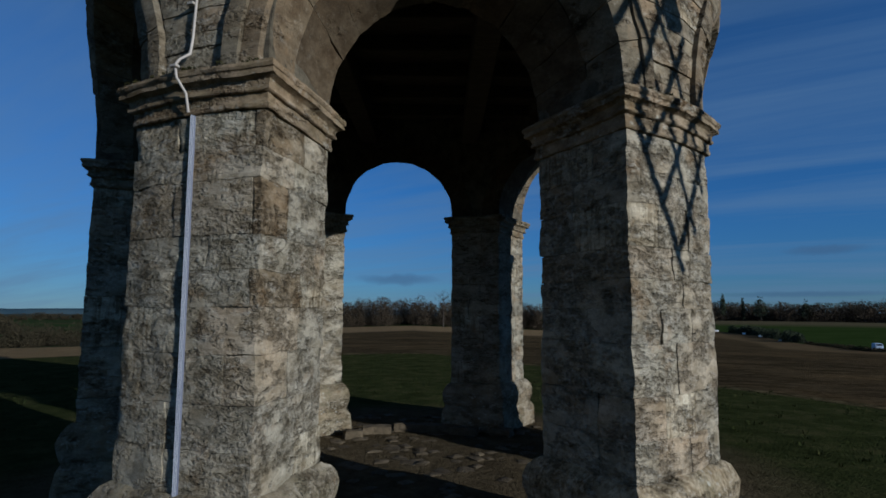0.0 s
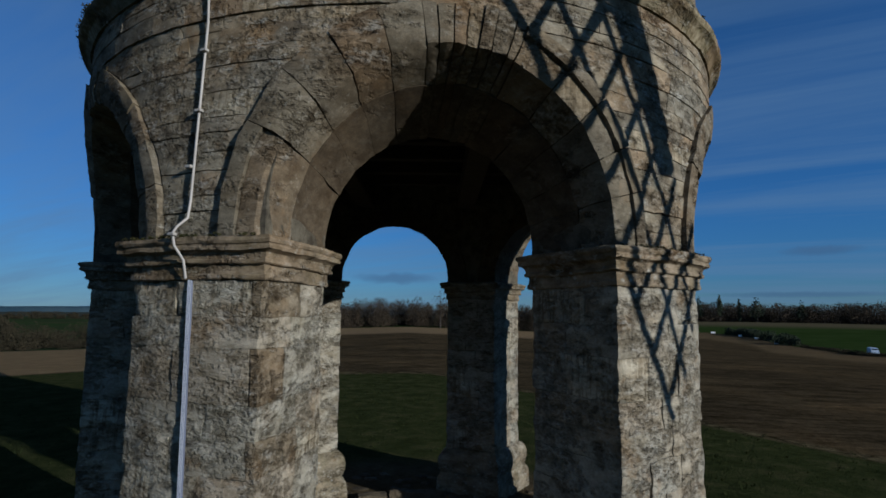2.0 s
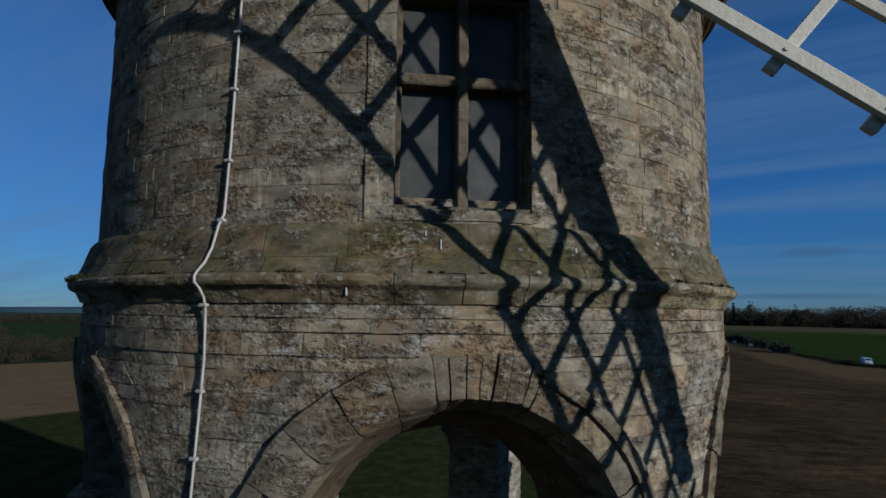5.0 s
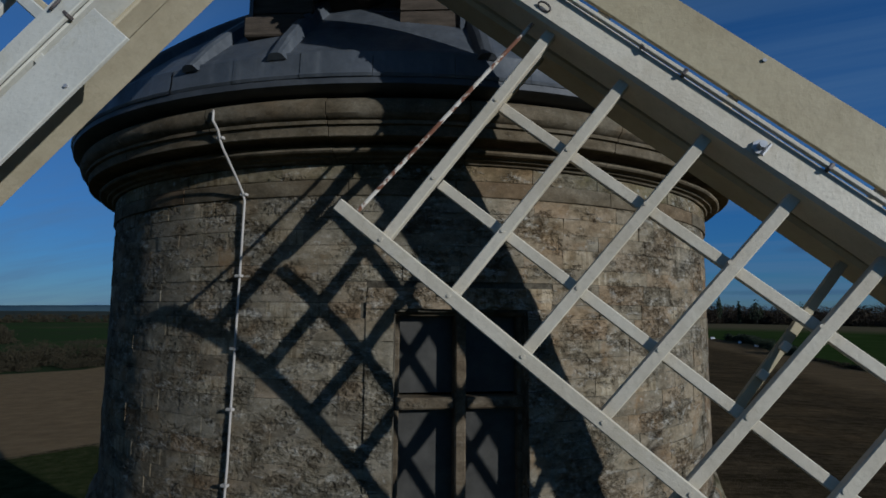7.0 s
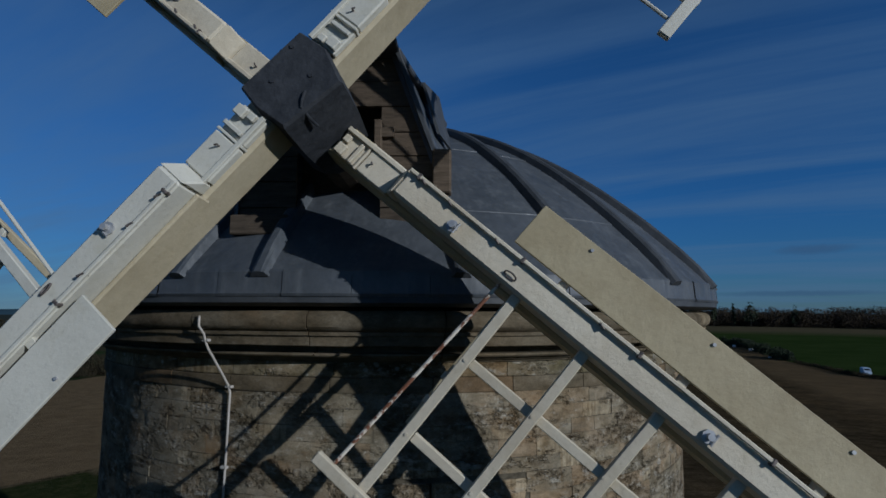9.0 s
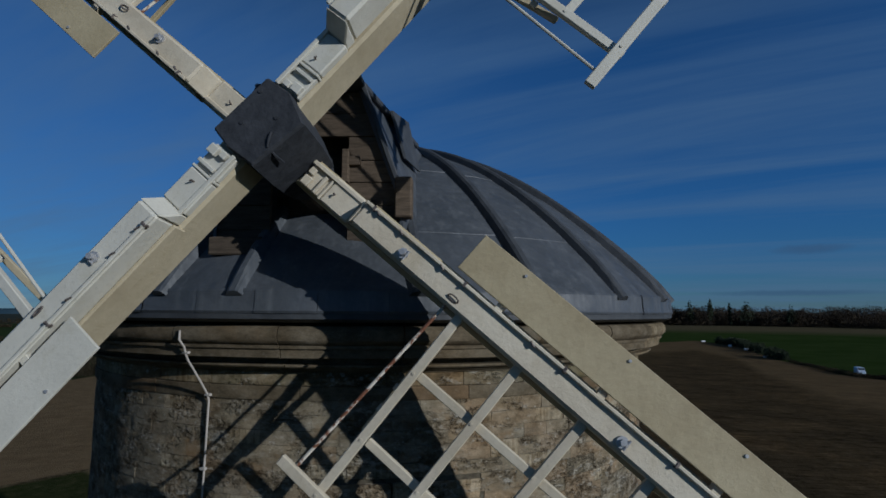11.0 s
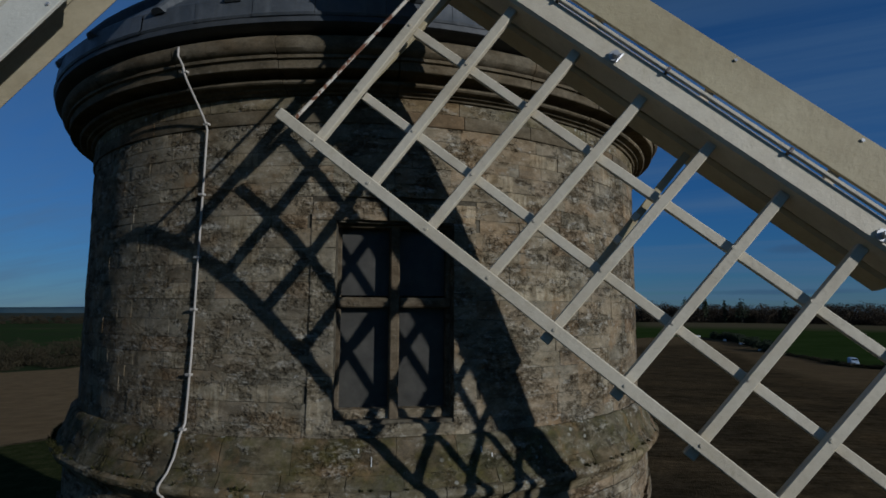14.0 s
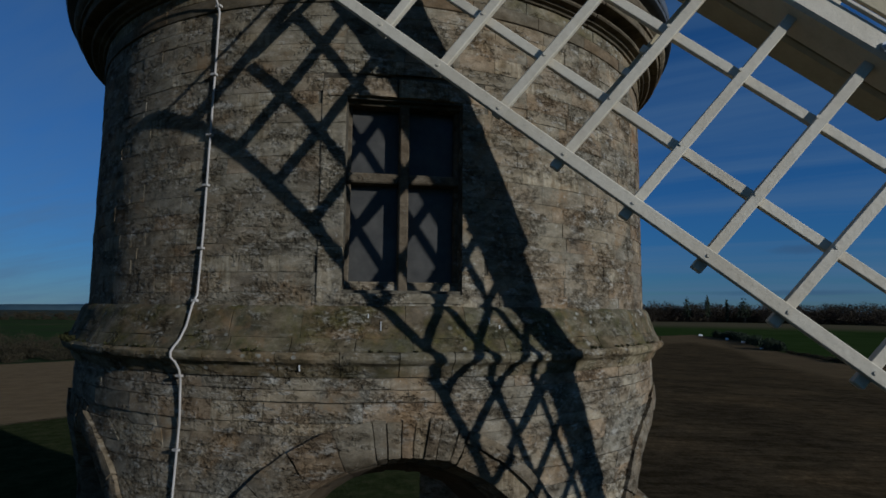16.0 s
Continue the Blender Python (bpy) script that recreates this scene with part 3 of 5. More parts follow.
# core of the arcade storey: outer and inner face, soffits, top
steps = 20
angs = [HALF * math.sin(radians(90 * i / steps)) for i in range(steps + 1)]
half_list = angs + [HALF + 0.01, 30.0]
phis = [-p for p in reversed(half_list)] + half_list[1:]
verts, faces = [], []
for k in range(6):
    verts, faces, base = [], [], 0
    for phi in phis:
        az = A0 + 60 * k + phi
        ro, ri = R_OUT - 0.018, R_IN + 0.02
        zo, zi = (arch_z(phi, ro) + 0.12, arch_z(phi, ri) + 0.12) if abs(phi) < HALF else (SPRING - 0.05, SPRING - 0.05)
        verts += [polar(az, ro, zo), polar(az, ro, 5.95), polar(az, ri, 5.95), polar(az, ri, zi)]
    for i in range(len(phis) - 1):
        a, b = base + 4 * i, base + 4 * (i + 1)
        for j in range(4):
            j2 = (j + 1) % 4
            faces.append((a + j, b + j, b + j2, a + j2))
    mesh_object("arcade_core", verts, faces, joint_mortar, tower, "rubble and mortar heart of the arcade wall")

# core of the upper wall with the window's opening cut through it
azs = sorted({WIN_AZ - WIN_HALF, WIN_AZ + WIN_HALF} | {WIN_AZ + WIN_HALF + (360 - 2 * WIN_HALF) * i / 60 for i in range(61)})
zs = [5.95, WIN_Z0, WIN_Z1, 9.62]
verts, faces, idx = [], [], {}


def vget(i, j, r):
    key = (i % (len(azs) - 1) if abs(azs[-1] - azs[0] - 360) < 1e-6 else i, j, r)
    if key not in idx:
        idx[key] = len(verts)
        verts.append(polar(azs[i], r, zs[j]))
    return idx[key]


def solid(i, j):
    return 0 <= j < 3 and not (azs[i % (len(azs) - 1)] < WIN_AZ < azs[i % (len(azs) - 1) + 1] and j == 1)


na = len(azs) - 1
ro, ri = R_UP - 0.005, R_UP - 0.55
for i in range(na):
    for j in range(3):
        if not solid(i, j):
            continue
        faces.append((vget(i, j, ro), vget(i + 1, j, ro), vget(i + 1, j + 1, ro), vget(i, j + 1, ro)))
        faces.append((vget(i, j, ri), vget(i, j + 1, ri), vget(i + 1, j + 1, ri), vget(i + 1, j, ri)))
        if not solid(i, j + 1):
            faces.append((vget(i, j + 1, ro), vget(i + 1, j + 1, ro), vget(i + 1, j + 1, ri), vget(i, j + 1, ri)))
        if not solid(i, j - 1):
            faces.append((vget(i, j, ro), vget(i, j, ri), vget(i + 1, j, ri), vget(i + 1, j, ro)))
        if not solid((i + 1) % na, j):
            faces.append((vget(i + 1, j, ro), vget(i + 1, j, ri), vget(i + 1, j + 1, ri), vget(i + 1, j + 1, ro)))
        if not solid((i - 1) % na, j):
            faces.append((vget(i, j, ro), vget(i, j + 1, ro), vget(i, j + 1, ri), vget(i, j, ri)))
mesh_object("wall_core", verts, faces, joint_mortar, tower, "mortar heart of the upper wall")

# timber floor over the arcade, seen from below
bm = bmesh.new()
bmesh.ops.create_circle(bm, cap_ends=True, segments=48, radius=2.9, matrix=Matrix.Translation((0, 0, 5.62)))
bmesh.ops.extrude_face_region(bm, geom=list(bm.faces))
bmesh.ops.translate(bm, verts=[v for v in bm.verts][48:], vec=(0, 0, 0.06))
part("floor_deck", bm, timber, tower, "dark boarded floor over the arcade")
for y in (-2.0, -1.2, -0.4, 0.4, 1.2, 2.0):
    bm = bmesh.new()
    hw = math.sqrt(2.78 ** 2 - y * y)
    box(bm, -hw, hw, y - 0.07, y + 0.07, 5.42, 5.615, 0.01)
    part("floor_joist", bm, timber, tower)
for x in (-0.9, 0.9):
    bm = bmesh.new()
    hw = math.sqrt(2.78 ** 2 - 0.81)
    box(bm, x - 0.15, x + 0.15, -hw, hw, 5.12, 5.415, 0.015)
    part("floor_beam", bm, timber, tower)

# mouldings
STRING = ((3.60, 6.015), (3.795, 6.008), (3.826, 5.998), (3.842, 5.980), (3.842, 5.950), (3.826, 5.922), (3.795, 5.905), (3.772, 5.890), (3.758, 5.862), (3.744, 5.836), (3.728, 5.80), (3.60, 5.80))
SKIRT = ((6.00, 3.812), (6.08, 3.766), (6.19, 3.722), (6.31, 3.690), (6.352, 3.678), (6.370, 3.645))      # height, radius
CORNICE = ((3.50, 9.245), (3.655, 9.245), (3.668, 9.262), (3.704, 9.268), (3.715, 9.284), (3.772, 9.292), (3.786, 9.304), (3.786, 9.320), (3.70, 9.325), (3.70, 9.372), (3.878, 9.378), (3.886, 9.384), (3.891, 9.455), (3.916, 9.459), (3.919, 9.484), (3.904, 9.488), (3.932, 9.497), (3.960, 9.525), (3.972, 9.570), (3.962, 9.612), (3.93, 9.640), (3.5, 9.69))
FRIEZE_LOW = ((3.50, 9.005), (3.634, 9.005), (3.638, 9.012), (3.638, 9.116), (3.634, 9.122), (3.50, 9.122))
FRIEZE_TOP = ((3.50, 9.126), (3.628, 9.126), (3.632, 9.132), (3.632, 9.236), (3.628, 9.242), (3.50, 9.242))


def moulding_run(name, profile, parent, a_list, label, rough, material=None):
    for a, b in zip(a_list, a_list[1:]):
        off = random.uniform(-0.003, 0.003)
        prof = [(r + off, z + off * 0.4) for r, z in profile]
        shell(name, prof, a + 0.06, b - 0.06, max(3, int((b - a) / 0.6)), material or moulding, parent, label, closed=True, rough=rough)


rnd = random.Random(4)


def cuts(start, lo, hi):
    out = [start]
    while out[-1] < start + 360 - hi:
        out.append(out[-1] + rnd.uniform(lo, hi))
    return out + [start + 360]


moulding_run("string_course_stone", STRING, tower, cuts(-101, 6, 12), "mossy weathered string course stone", 0.010)
moulding_run("cornice_stone", CORNICE, tower, cuts(-103, 13, 19), "smooth moulded buff cornice stone", 0.0025, cornice_stone)
moulding_run("frieze_stone", FRIEZE_LOW, tower, cuts(-100, 9, 15), "smooth frieze stone", 0.005, cornice_stone)
moulding_run("frieze_stone", FRIEZE_TOP, tower, cuts(-106, 9, 15), "mossy frieze stone", 0.006)

# ---- piers, capitals, plinths ----


def wedge_plan(d):
    """Outline of a pier grown by d: points of (angle from the pier's axis, radius)."""
    half = 30.0 - HALF
    ro, ri = R_OUT - 0.01 + d, R_IN - d
    pts = []
    for i in range(25):
        s = -1 + 2 * i / 24
        pts.append((s * (half + math.degrees(d / ro)), ro))
    for i in range(1, 18):
        r = ro + (ri - ro) * i / 18
        pts.append((half + math.degrees(d / r), r))
    for i in range(13):
        s = 1 - 2 * i / 12
        pts.append((s * (half + math.degrees(d / ri)), ri))
    for i in range(1, 18):
        r = ri + (ro - ri) * i / 18
        pts.append((-half - math.degrees(d / r), r))
    return pts


def wedge_loft(name, profile, az, material, parent, label, rough=0.01):
    verts, faces = [], []
    n = 0
    for d, z in profile:
        ring = wedge_plan(d)
        n = len(ring)
        for a, r in ring:
            p = polar(az + a, r, z)
            q = p + noise.noise_vector(p * 2.6) * rough + noise.noise_vector(p * 9.0) * rough * 0.7 + noise.noise_vector(p * 23.0) * rough * 0.45
            verts.append(q)
    for i in range(len(profile) - 1):
        for k in range(n):
            k2 = (k + 1) % n
            faces.append((i * n + k, i * n + k2, (i + 1) * n + k2, (i + 1) * n + k))
    faces.append(tuple(range(n))[::-1])
    faces.append(tuple((len(profile) - 1) * n + k for k in range(n)))
    return mesh_object(name, verts, faces, material, parent, label, crisp=32)


CAPITAL = ((0.0, 3.47), (0.02, 3.472), (0.026, 3.481), (0.026, 3.507), (0.020, 3.514), (0.018, 3.562), (0.022, 3.577), (0.044, 3.581), (0.052, 3.589), (0.052, 3.61), (0.043, 3.617), (0.046, 3.636), (0.054, 3.659), (0.08, 3.675), (0.098, 3.68), (0.102, 3.703), (0.096, 3.708), (0.098, 3.719), (0.108, 3.726), (0.116, 3.746), (0.108, 3.769), (0.06, 3.781), (0.0, 3.785))
PLINTH = ((0.0, 0.90), (0.02, 0.89), (0.06, 0.86), (0.10, 0.80), (0.12, 0.72), (0.115, 0.62), (0.09, 0.54), (0.075, 0.50), (0.10, 0.46), (0.13, 0.40), (0.14, 0.25), (0.15, -0.15))

for k in range(6):
    paz = A0 + 30 + 60 * k
    pier = thing("pier", "", "")
    pier.parent = tower
    wedge_loft("pier_core", [(-0.022, 0.3), (-0.022, 3.8)], paz, mortar, pier, "mortar heart of the pier", 0.0)
    wedge_loft("capital", CAPITAL, paz, capital_stone, pier, "weathered moulded capital", 0.012)
    wedge_loft("plinth", PLINTH[::-1], paz, capital_stone, pier, "worn bulging plinth", 0.02)
    rp = random.Random(40 + k)
    z = 0.88
    heights = [0.25, 0.33, 0.24, 0.38, 0.26, 0.31, 0.22, 0.30, 0.30]
    rp.shuffle(heights)
    total = sum(heights)
    half = 30.0 - HALF
    for ci, h in enumerate(heights):
        h = h * (3.475 - 0.88) / total
        z0, z1 = z, z + h
        z = z1
        rs = R_IN + (R_OUT - R_IN) * rp.choice((0.42, 0.55, 0.64))
        for r0, r1 in ((R_IN, rs), (rs, R_OUT - 0.01)):
            if r1 > 3.5:
                s = rp.choice(([-1, -0.15, 1], [-1, 0.3, 1], [-1, -0.45, 0.25, 1], [-1, 0.05, 1], [-1, -0.6, 0.1, 0.6, 1]))
            else:
                s = [-1, rp.uniform(-0.4, 0.4), 1]
            quoin = k == 5 and r1 > 3.5 and ci in (4, 6, 8)
            if quoin:
                s = [-1, -0.2, 0.89, 1]
            for s0, s1 in zip(s, s[1:]):
                d = rp.uniform(-0.005, 0.006)

                def place(a, b, c, s0=s0, s1=s1, r0=r0, r1=r1, z0=z0, z1=z1, d=d, paz=paz):
                    return polar(paz + half * (s0 + (s1 - s0) * a), r0 + (r1 - r0) * c + (d if r1 > 3.5 else -d) * (c if r1 > 3.5 else 1 - c), z0 + (z1 - z0) * b)
                v, f = stone_geometry(place, None, (11, 7, 7), 0.013, 0.006, rp.random(), 0.04)
                mesh_object("stone", v, f, ochre_stone if quoin and s1 == 1 else pier_stone, pier, crisp=38)

# ---- voussoirs of the six arches ----
RING = 0.29
for k in range(6):
    caz = A0 + 60 * k
    arch = thing("arch", "", "")
    arch.parent = tower
    rv = random.Random(70 + k)
    # broad springers and haunches, thin slabs on edge at the crown
    marks = [-2.6, 13, 27, 41, 55, 69, 73.5, 78, 82, 86, 90.5, 95, 99, 111, 124, 138, 152, 182.6]
    marks = [marks[0]] + [a + rv.uniform(-0.8, 0.8) for a in marks[1:-1]] + [marks[-1]]
    for t0, t1 in zip(marks, marks[1:]):
        thin, sunk = t1 - t0 < 6, t0 > 97
        w = RING * (rv.uniform(0.94, 1.12) if thin else rv.uniform(1.04, 1.16) if sunk else rv.uniform(0.92, 1.0))
        if thin or (sunk and t0 < 150):
            layers = ((R_IN, 3.31, 0.0, 1.0), (3.31, R_OUT + (0.028 if thin else 0.046), 0.0, 1.0))
        else:
            layers = ((R_IN, 3.31, 0.0, 1.0), (3.31, R_OUT + 0.012, 0.0, 0.60), (3.31, R_OUT + 0.046, 0.61, 1.0))
        round_off, gap_t = (0.075 if sunk else 0.02), (0.17 if thin else 0.08)
        for r0, r1, b0, b1 in layers:
            d = rv.uniform(-0.016, 0.014) if thin else rv.uniform(-0.005, 0.006)

            def place(a, b, c, t0=t0, t1=t1, r0=r0, r1=r1, d=d, caz=caz, w=w, b0=b0, b1=b1, gap_t=gap_t if r1 > 3.5 else 0.02, cut_off=round_off if b0 == 0 and r1 > 3.5 else 0.0):
                r = r0 + (r1 - r0) * c + (d * c if r1 > 3.5 else 0) - cut_off * c * max(0.0, 1 - b / 0.34)
                rho = r * math.sin(radians(HALF)) + w * (b0 + (b1 - b0) * b) - d * 0.4
                th = radians(t0 + gap_t + (t1 - t0 - 2 * gap_t) * a)
                x, dz = rho * math.cos(th), rho * math.sin(th) * 1.025
                return polar(caz + math.degrees(math.asin(max(-1, min(1, x / r)))), r, SPRING + 0.03 + dz)
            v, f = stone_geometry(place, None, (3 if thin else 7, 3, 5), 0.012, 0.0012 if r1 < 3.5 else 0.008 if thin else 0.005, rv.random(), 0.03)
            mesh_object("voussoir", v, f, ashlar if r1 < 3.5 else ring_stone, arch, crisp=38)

# ---- stones of the arcade wall ----
arcade_wall = thing("arcade_wall", "", "")
arcade_wall.parent = tower


def ring_half(z):
    """Half the angle that an arch with its ring takes out of the wall at the height z."""
    rho = R_OUT * math.sin(radians(HALF)) + RING
    dz = (z - SPRING - 0.03) / 1.025
    return math.degrees(math.asin(math.sqrt(max(0.0, rho * rho - dz * dz)) / R_OUT)) if dz < rho else 0.0


def course_heights(z0, z1, lo, hi, rnd):
    out = [z0]
    while out[-1] < z1 - hi:
        out.append(out[-1] + rnd.uniform(lo, hi))
    if z1 - out[-1] < lo * 0.6:
        out.pop()
    return out + [z1]


rest_v, rest_f = [], []


def keep_or_join(v, f, az, name, parent, material, keep=(-60, 70)):
    """Stones on the side the path passes are pieces; those behind are joined."""
    a = (az + 180) % 360 - 180
    if keep[0] < a < keep[1]:
        mesh_object(name, v, f, material, parent, crisp=38)
    else:
        n = len(rest_v)
        rest_v.extend(v)
        rest_f.extend(tuple(i + n for i in q) for q in f)


def course(z0, z1, left, right, r, depth, lo, hi, rnd, parent, n=(4, 3, 1), rough=0.012, chip=0.02, keep=(-72, 80), edge=0.0040, material=None, bed=0.004, uneven=0.0018):
    """One course between two azimuths, which may be functions of the height."""
    lf = left if callable(left) else (lambda z: left)
    rf = right if callable(right) else (lambda z: right)
    width = (rf(z0) - lf(z0))
    deg = 180 / math.pi / r
    s = [0.0]
    while True:
        st = rnd.uniform(lo, hi) * deg / max(width, 0.1)
        if s[-1] + st * 1.4 > 1:
            break
        s.append(s[-1] + st)
    s.append(1.0)
    for s0, s1 in zip(s, s[1:]):
        d = rnd.uniform(-uneven, uneven) + (rnd.uniform(-0.004, 0.005) if rnd.random() < 0.10 else 0.0)

        low, high = rnd.uniform(0.0, bed), rnd.uniform(0.0, bed)

        def place(a, b, c):
            z = z0 + low + (z1 - z0 - low - high) * b
            l, w = lf(z), rf(z) - lf(z)
            return polar(l + w * (s0 + (s1 - s0) * a), r - depth + (depth + d) * c, z)
        v, f = stone_geometry(place, None, n, rough, edge, rnd.random(), chip)
        keep_or_join(v, f, lf(z0) + width * (s0 + s1) / 2, "stone", parent, material or stone, keep)


rnd = random.Random(11)
for k in range(6):
    paz = A0 + 30 + 60 * k
    hs = course_heights(SPRING - 0.025, 5.44, 0.10, 0.20, rnd)
    for z0, z1 in zip(hs, hs[1:]):
        course(z0, z1, lambda z: paz - 30 + ring_half(z), lambda z: paz + 30 - ring_half(z), R_OUT + rnd.uniform(-0.003, 0.009), 0.10, 0.24, 0.60, rnd, arcade_wall, (9, 4, 1), 0.008, edge=0.0024, material=arcade_stone, bed=0.005, uneven=0.004)
hs = [5.44, 5.60, 5.70, 5.80]
for z0, z1 in zip(hs, hs[1:]):
    course(z0, z1, -180 + A0 + rnd.uniform(0, 3), 180 + A0, R_OUT + 0.008 + rnd.uniform(0, 0.010), 0.12, 0.35, 0.85, rnd, arcade_wall, (6, 2, 1), 0.007, edge=0.0024, material=arcade_stone, bed=0.006)

# ---- stones of the upper wall, round the window ----
upper_wall = thing("upper_wall", "", "")
upper_wall.parent = tower
JAMB = WIN_HALF + 3.3
hs = course_heights(6.36, 9.005, 0.105, 0.18, rnd)
for z0, z1 in zip(hs, hs[1:]):
    zm = (z0 + z1) / 2
    if WIN_Z0 - 0.05 < zm < WIN_Z1 + 0.16:
        j = JAMB + rnd.choice((0.0, 0.0, 0.6))
        course(z0, z1, WIN_AZ + j, WIN_AZ + 360 - j, R_UP, 0.10, 0.20, 0.50, rnd, upper_wall, (8, 4, 1), 0.0035, 0.012, keep=(-46, 58), edge=0.0013, bed=0.0026, uneven=0.0034)
    else:
        course(z0, z1, -170.0 + rnd.uniform(0, 6), 190.0, R_UP, 0.10, 0.20, 0.50, rnd, upper_wall, (8, 4, 1), 0.0035, 0.012, keep=(-46, 58), edge=0.0013, bed=0.0026, uneven=0.0034)


def skirt_r(z):
    for (z0, r0), (z1, r1) in zip(SKIRT, SKIRT[1:]):
        if z <= z1:
            return r0 + (r1 - r0) * (z - z0) / (z1 - z0)
    return SKIRT[-1][1]


# sloping weathered courses above the string course
for z0, z1 in ((6.005, 6.110), (6.110, 6.370)):
    az = -178.0 + rnd.uniform(0, 5)
    end = az + 360
    while az < end - 1:
        az1 = min(end, az + rnd.uniform(6.0, 13.0))
        d = rnd.uniform(-0.003, 0.003)

        def place(a, b, c):
            z = z0 + (z1 - z0) * b
            return polar(az + (az1 - az) * a, skirt_r(z) + d - 0.09 * (1 - c), z)
        v, f = stone_geometry(place, None, (12, 6, 1), 0.009, 0.003, rnd.random(), 0.02)
        keep_or_join(v, f, (az + az1) / 2, "stone", upper_wall, skirt_stone)
        az = az1
rest = mesh_object("rear_masonry", rest_v, rest_f, stone_joined, tower, "weathered stones of the tower's far side")
rest["kind"] = "stuff"

# ---- the window ----
window = thing("window", "", "")
window.parent = tower
rw = random.Random(5)
for side in (-1, 1):
    zz = [WIN_Z0 - 0.10, 6.86, 7.22, 7.55, 7.92, WIN_Z1 + 0.02]
    for z0, z1 in zip(zz, zz[1:]):
        a0, a1 = sorted((WIN_AZ + side * WIN_HALF, WIN_AZ + side * (JAMB - 0.02)))

        def place(a, b, c):
            rr = R_UP + 0.012 - 0.13 * (1 - c) - (0.012 if 0.3 < a < 0.75 and c == 1 else 0)
            return polar(a0 + (a1 - a0) * a, rr, z0 + (z1 - z0) * b)
        v, f = stone_geometry(place, None, (6, 3, 2), 0.004, 0.003, rw.random(), 0.015)
        mesh_object("jamb_stone", v, f, stone, window, "", crisp=38)
for s0, s1 in ((-1, -0.1), (-0.1, 1)):
    def place(a, b, c):
        return polar(WIN_AZ + JAMB * (s0 + (s1 - s0) * a), R_UP + 0.012 - 0.16 * (1 - c), WIN_Z1 + 0.02 + 0.16 * b)
    v, f = stone_geometry(place, None, (6, 3, 2), 0.006, 0.010, rw.random(), 0.02)
    mesh_object("lintel_stone", v, f, stone, window, "", crisp=38)


def window_sill(a, b, c):
    return polar(WIN_AZ + (WIN_HALF + 0.2) * (-1 + 2 * a), R_UP + 0.02 - 0.30 * (1 - c), WIN_Z0 - 0.11 + 0.11 * b - 0.03 * c * b)


v, f = stone_geometry(window_sill, None, (8, 2, 3), 0.006, 0.010, 3, 0.02)
mesh_object("sill", v, f, stone, window, "worn stone window sill")
WF = pose(0, 0, 0, 0, 0, WIN_AZ) @ pose(0, -R_UP, 0)      # x along the wall, -y out
half_w = R_UP * math.sin(radians(WIN_HALF))
for name, x0, x1, z0, z1, y0, y1 in (("mullion", -0.042, 0.042, WIN_Z0 - 0.02, WIN_Z1, 0.09, 0.29), ("transom", -half_w + 0.01, -0.042, 7.425, 7.51, 0.10, 0.29), ("transom", 0.042, half_w - 0.01, 7.425, 7.51, 0.10, 0.29),
                                     ("frame_jamb", -half_w - 0.02, -half_w + 0.05, WIN_Z0, WIN_Z1, 0.15, 0.31), ("frame_jamb", half_w - 0.05, half_w + 0.02, WIN_Z0, WIN_Z1, 0.15, 0.31),
                                     ("frame_sill", -half_w, half_w, WIN_Z0 - 0.02, WIN_Z0 + 0.075, 0.13, 0.32),
                                     ("frame_head", -half_w, half_w, WIN_Z1 - 0.03, WIN_Z1 + 0.02, 0.10, 0.31)):
    bm = bmesh.new()
    box(bm, x0, x1, y0, y1, z0, z1, 0.012 if name in ("mullion", "transom") else 0.01)
    bm.transform(WF)
    part(name, bm, stone if name == "frame_sill" else frame_stone, window, "brown stone " + name.replace("_", " "))
for x0, x1 in ((-half_w + 0.015, -0.035), (0.035, half_w - 0.015)):
    for z0, z1 in ((WIN_Z0 - 0.02, 7.46), (7.53, WIN_Z1 - 0.02)):
        bm = bmesh.new()
        box(bm, x0, x1, 0.240, 0.248, z0, z1)
        bm.transform(WF)
        part("pane", bm, glass, window, "dusty dark window pane")

# ---- lead dome ----
dome = thing("dome", "dark grey lead-covered dome roof with raised seams", "roof")
dome.matrix_basis = pose(0, 0, 9.66)
Z_TOP, BOW = 12.10, 0.134


def dome_z(r):
    return Z_TOP - BOW * r * r


RIBS = [-12.0, 9.0, 24.3, 39.7, 55.0, 70.3, 85.6, 101, 116, 131, 146, 161, 176, 191, 206, 221, 236, 251, 266, 281, 296, 311, 324.5, 337.7]
lift = Matrix.Translation((0, 0, -9.66))


def dome_part(name, verts, faces, material, label="", smooth=False):
    return mesh_object(name, [lift @ Vector(v) for v in verts], faces, material, dome, label, smooth)


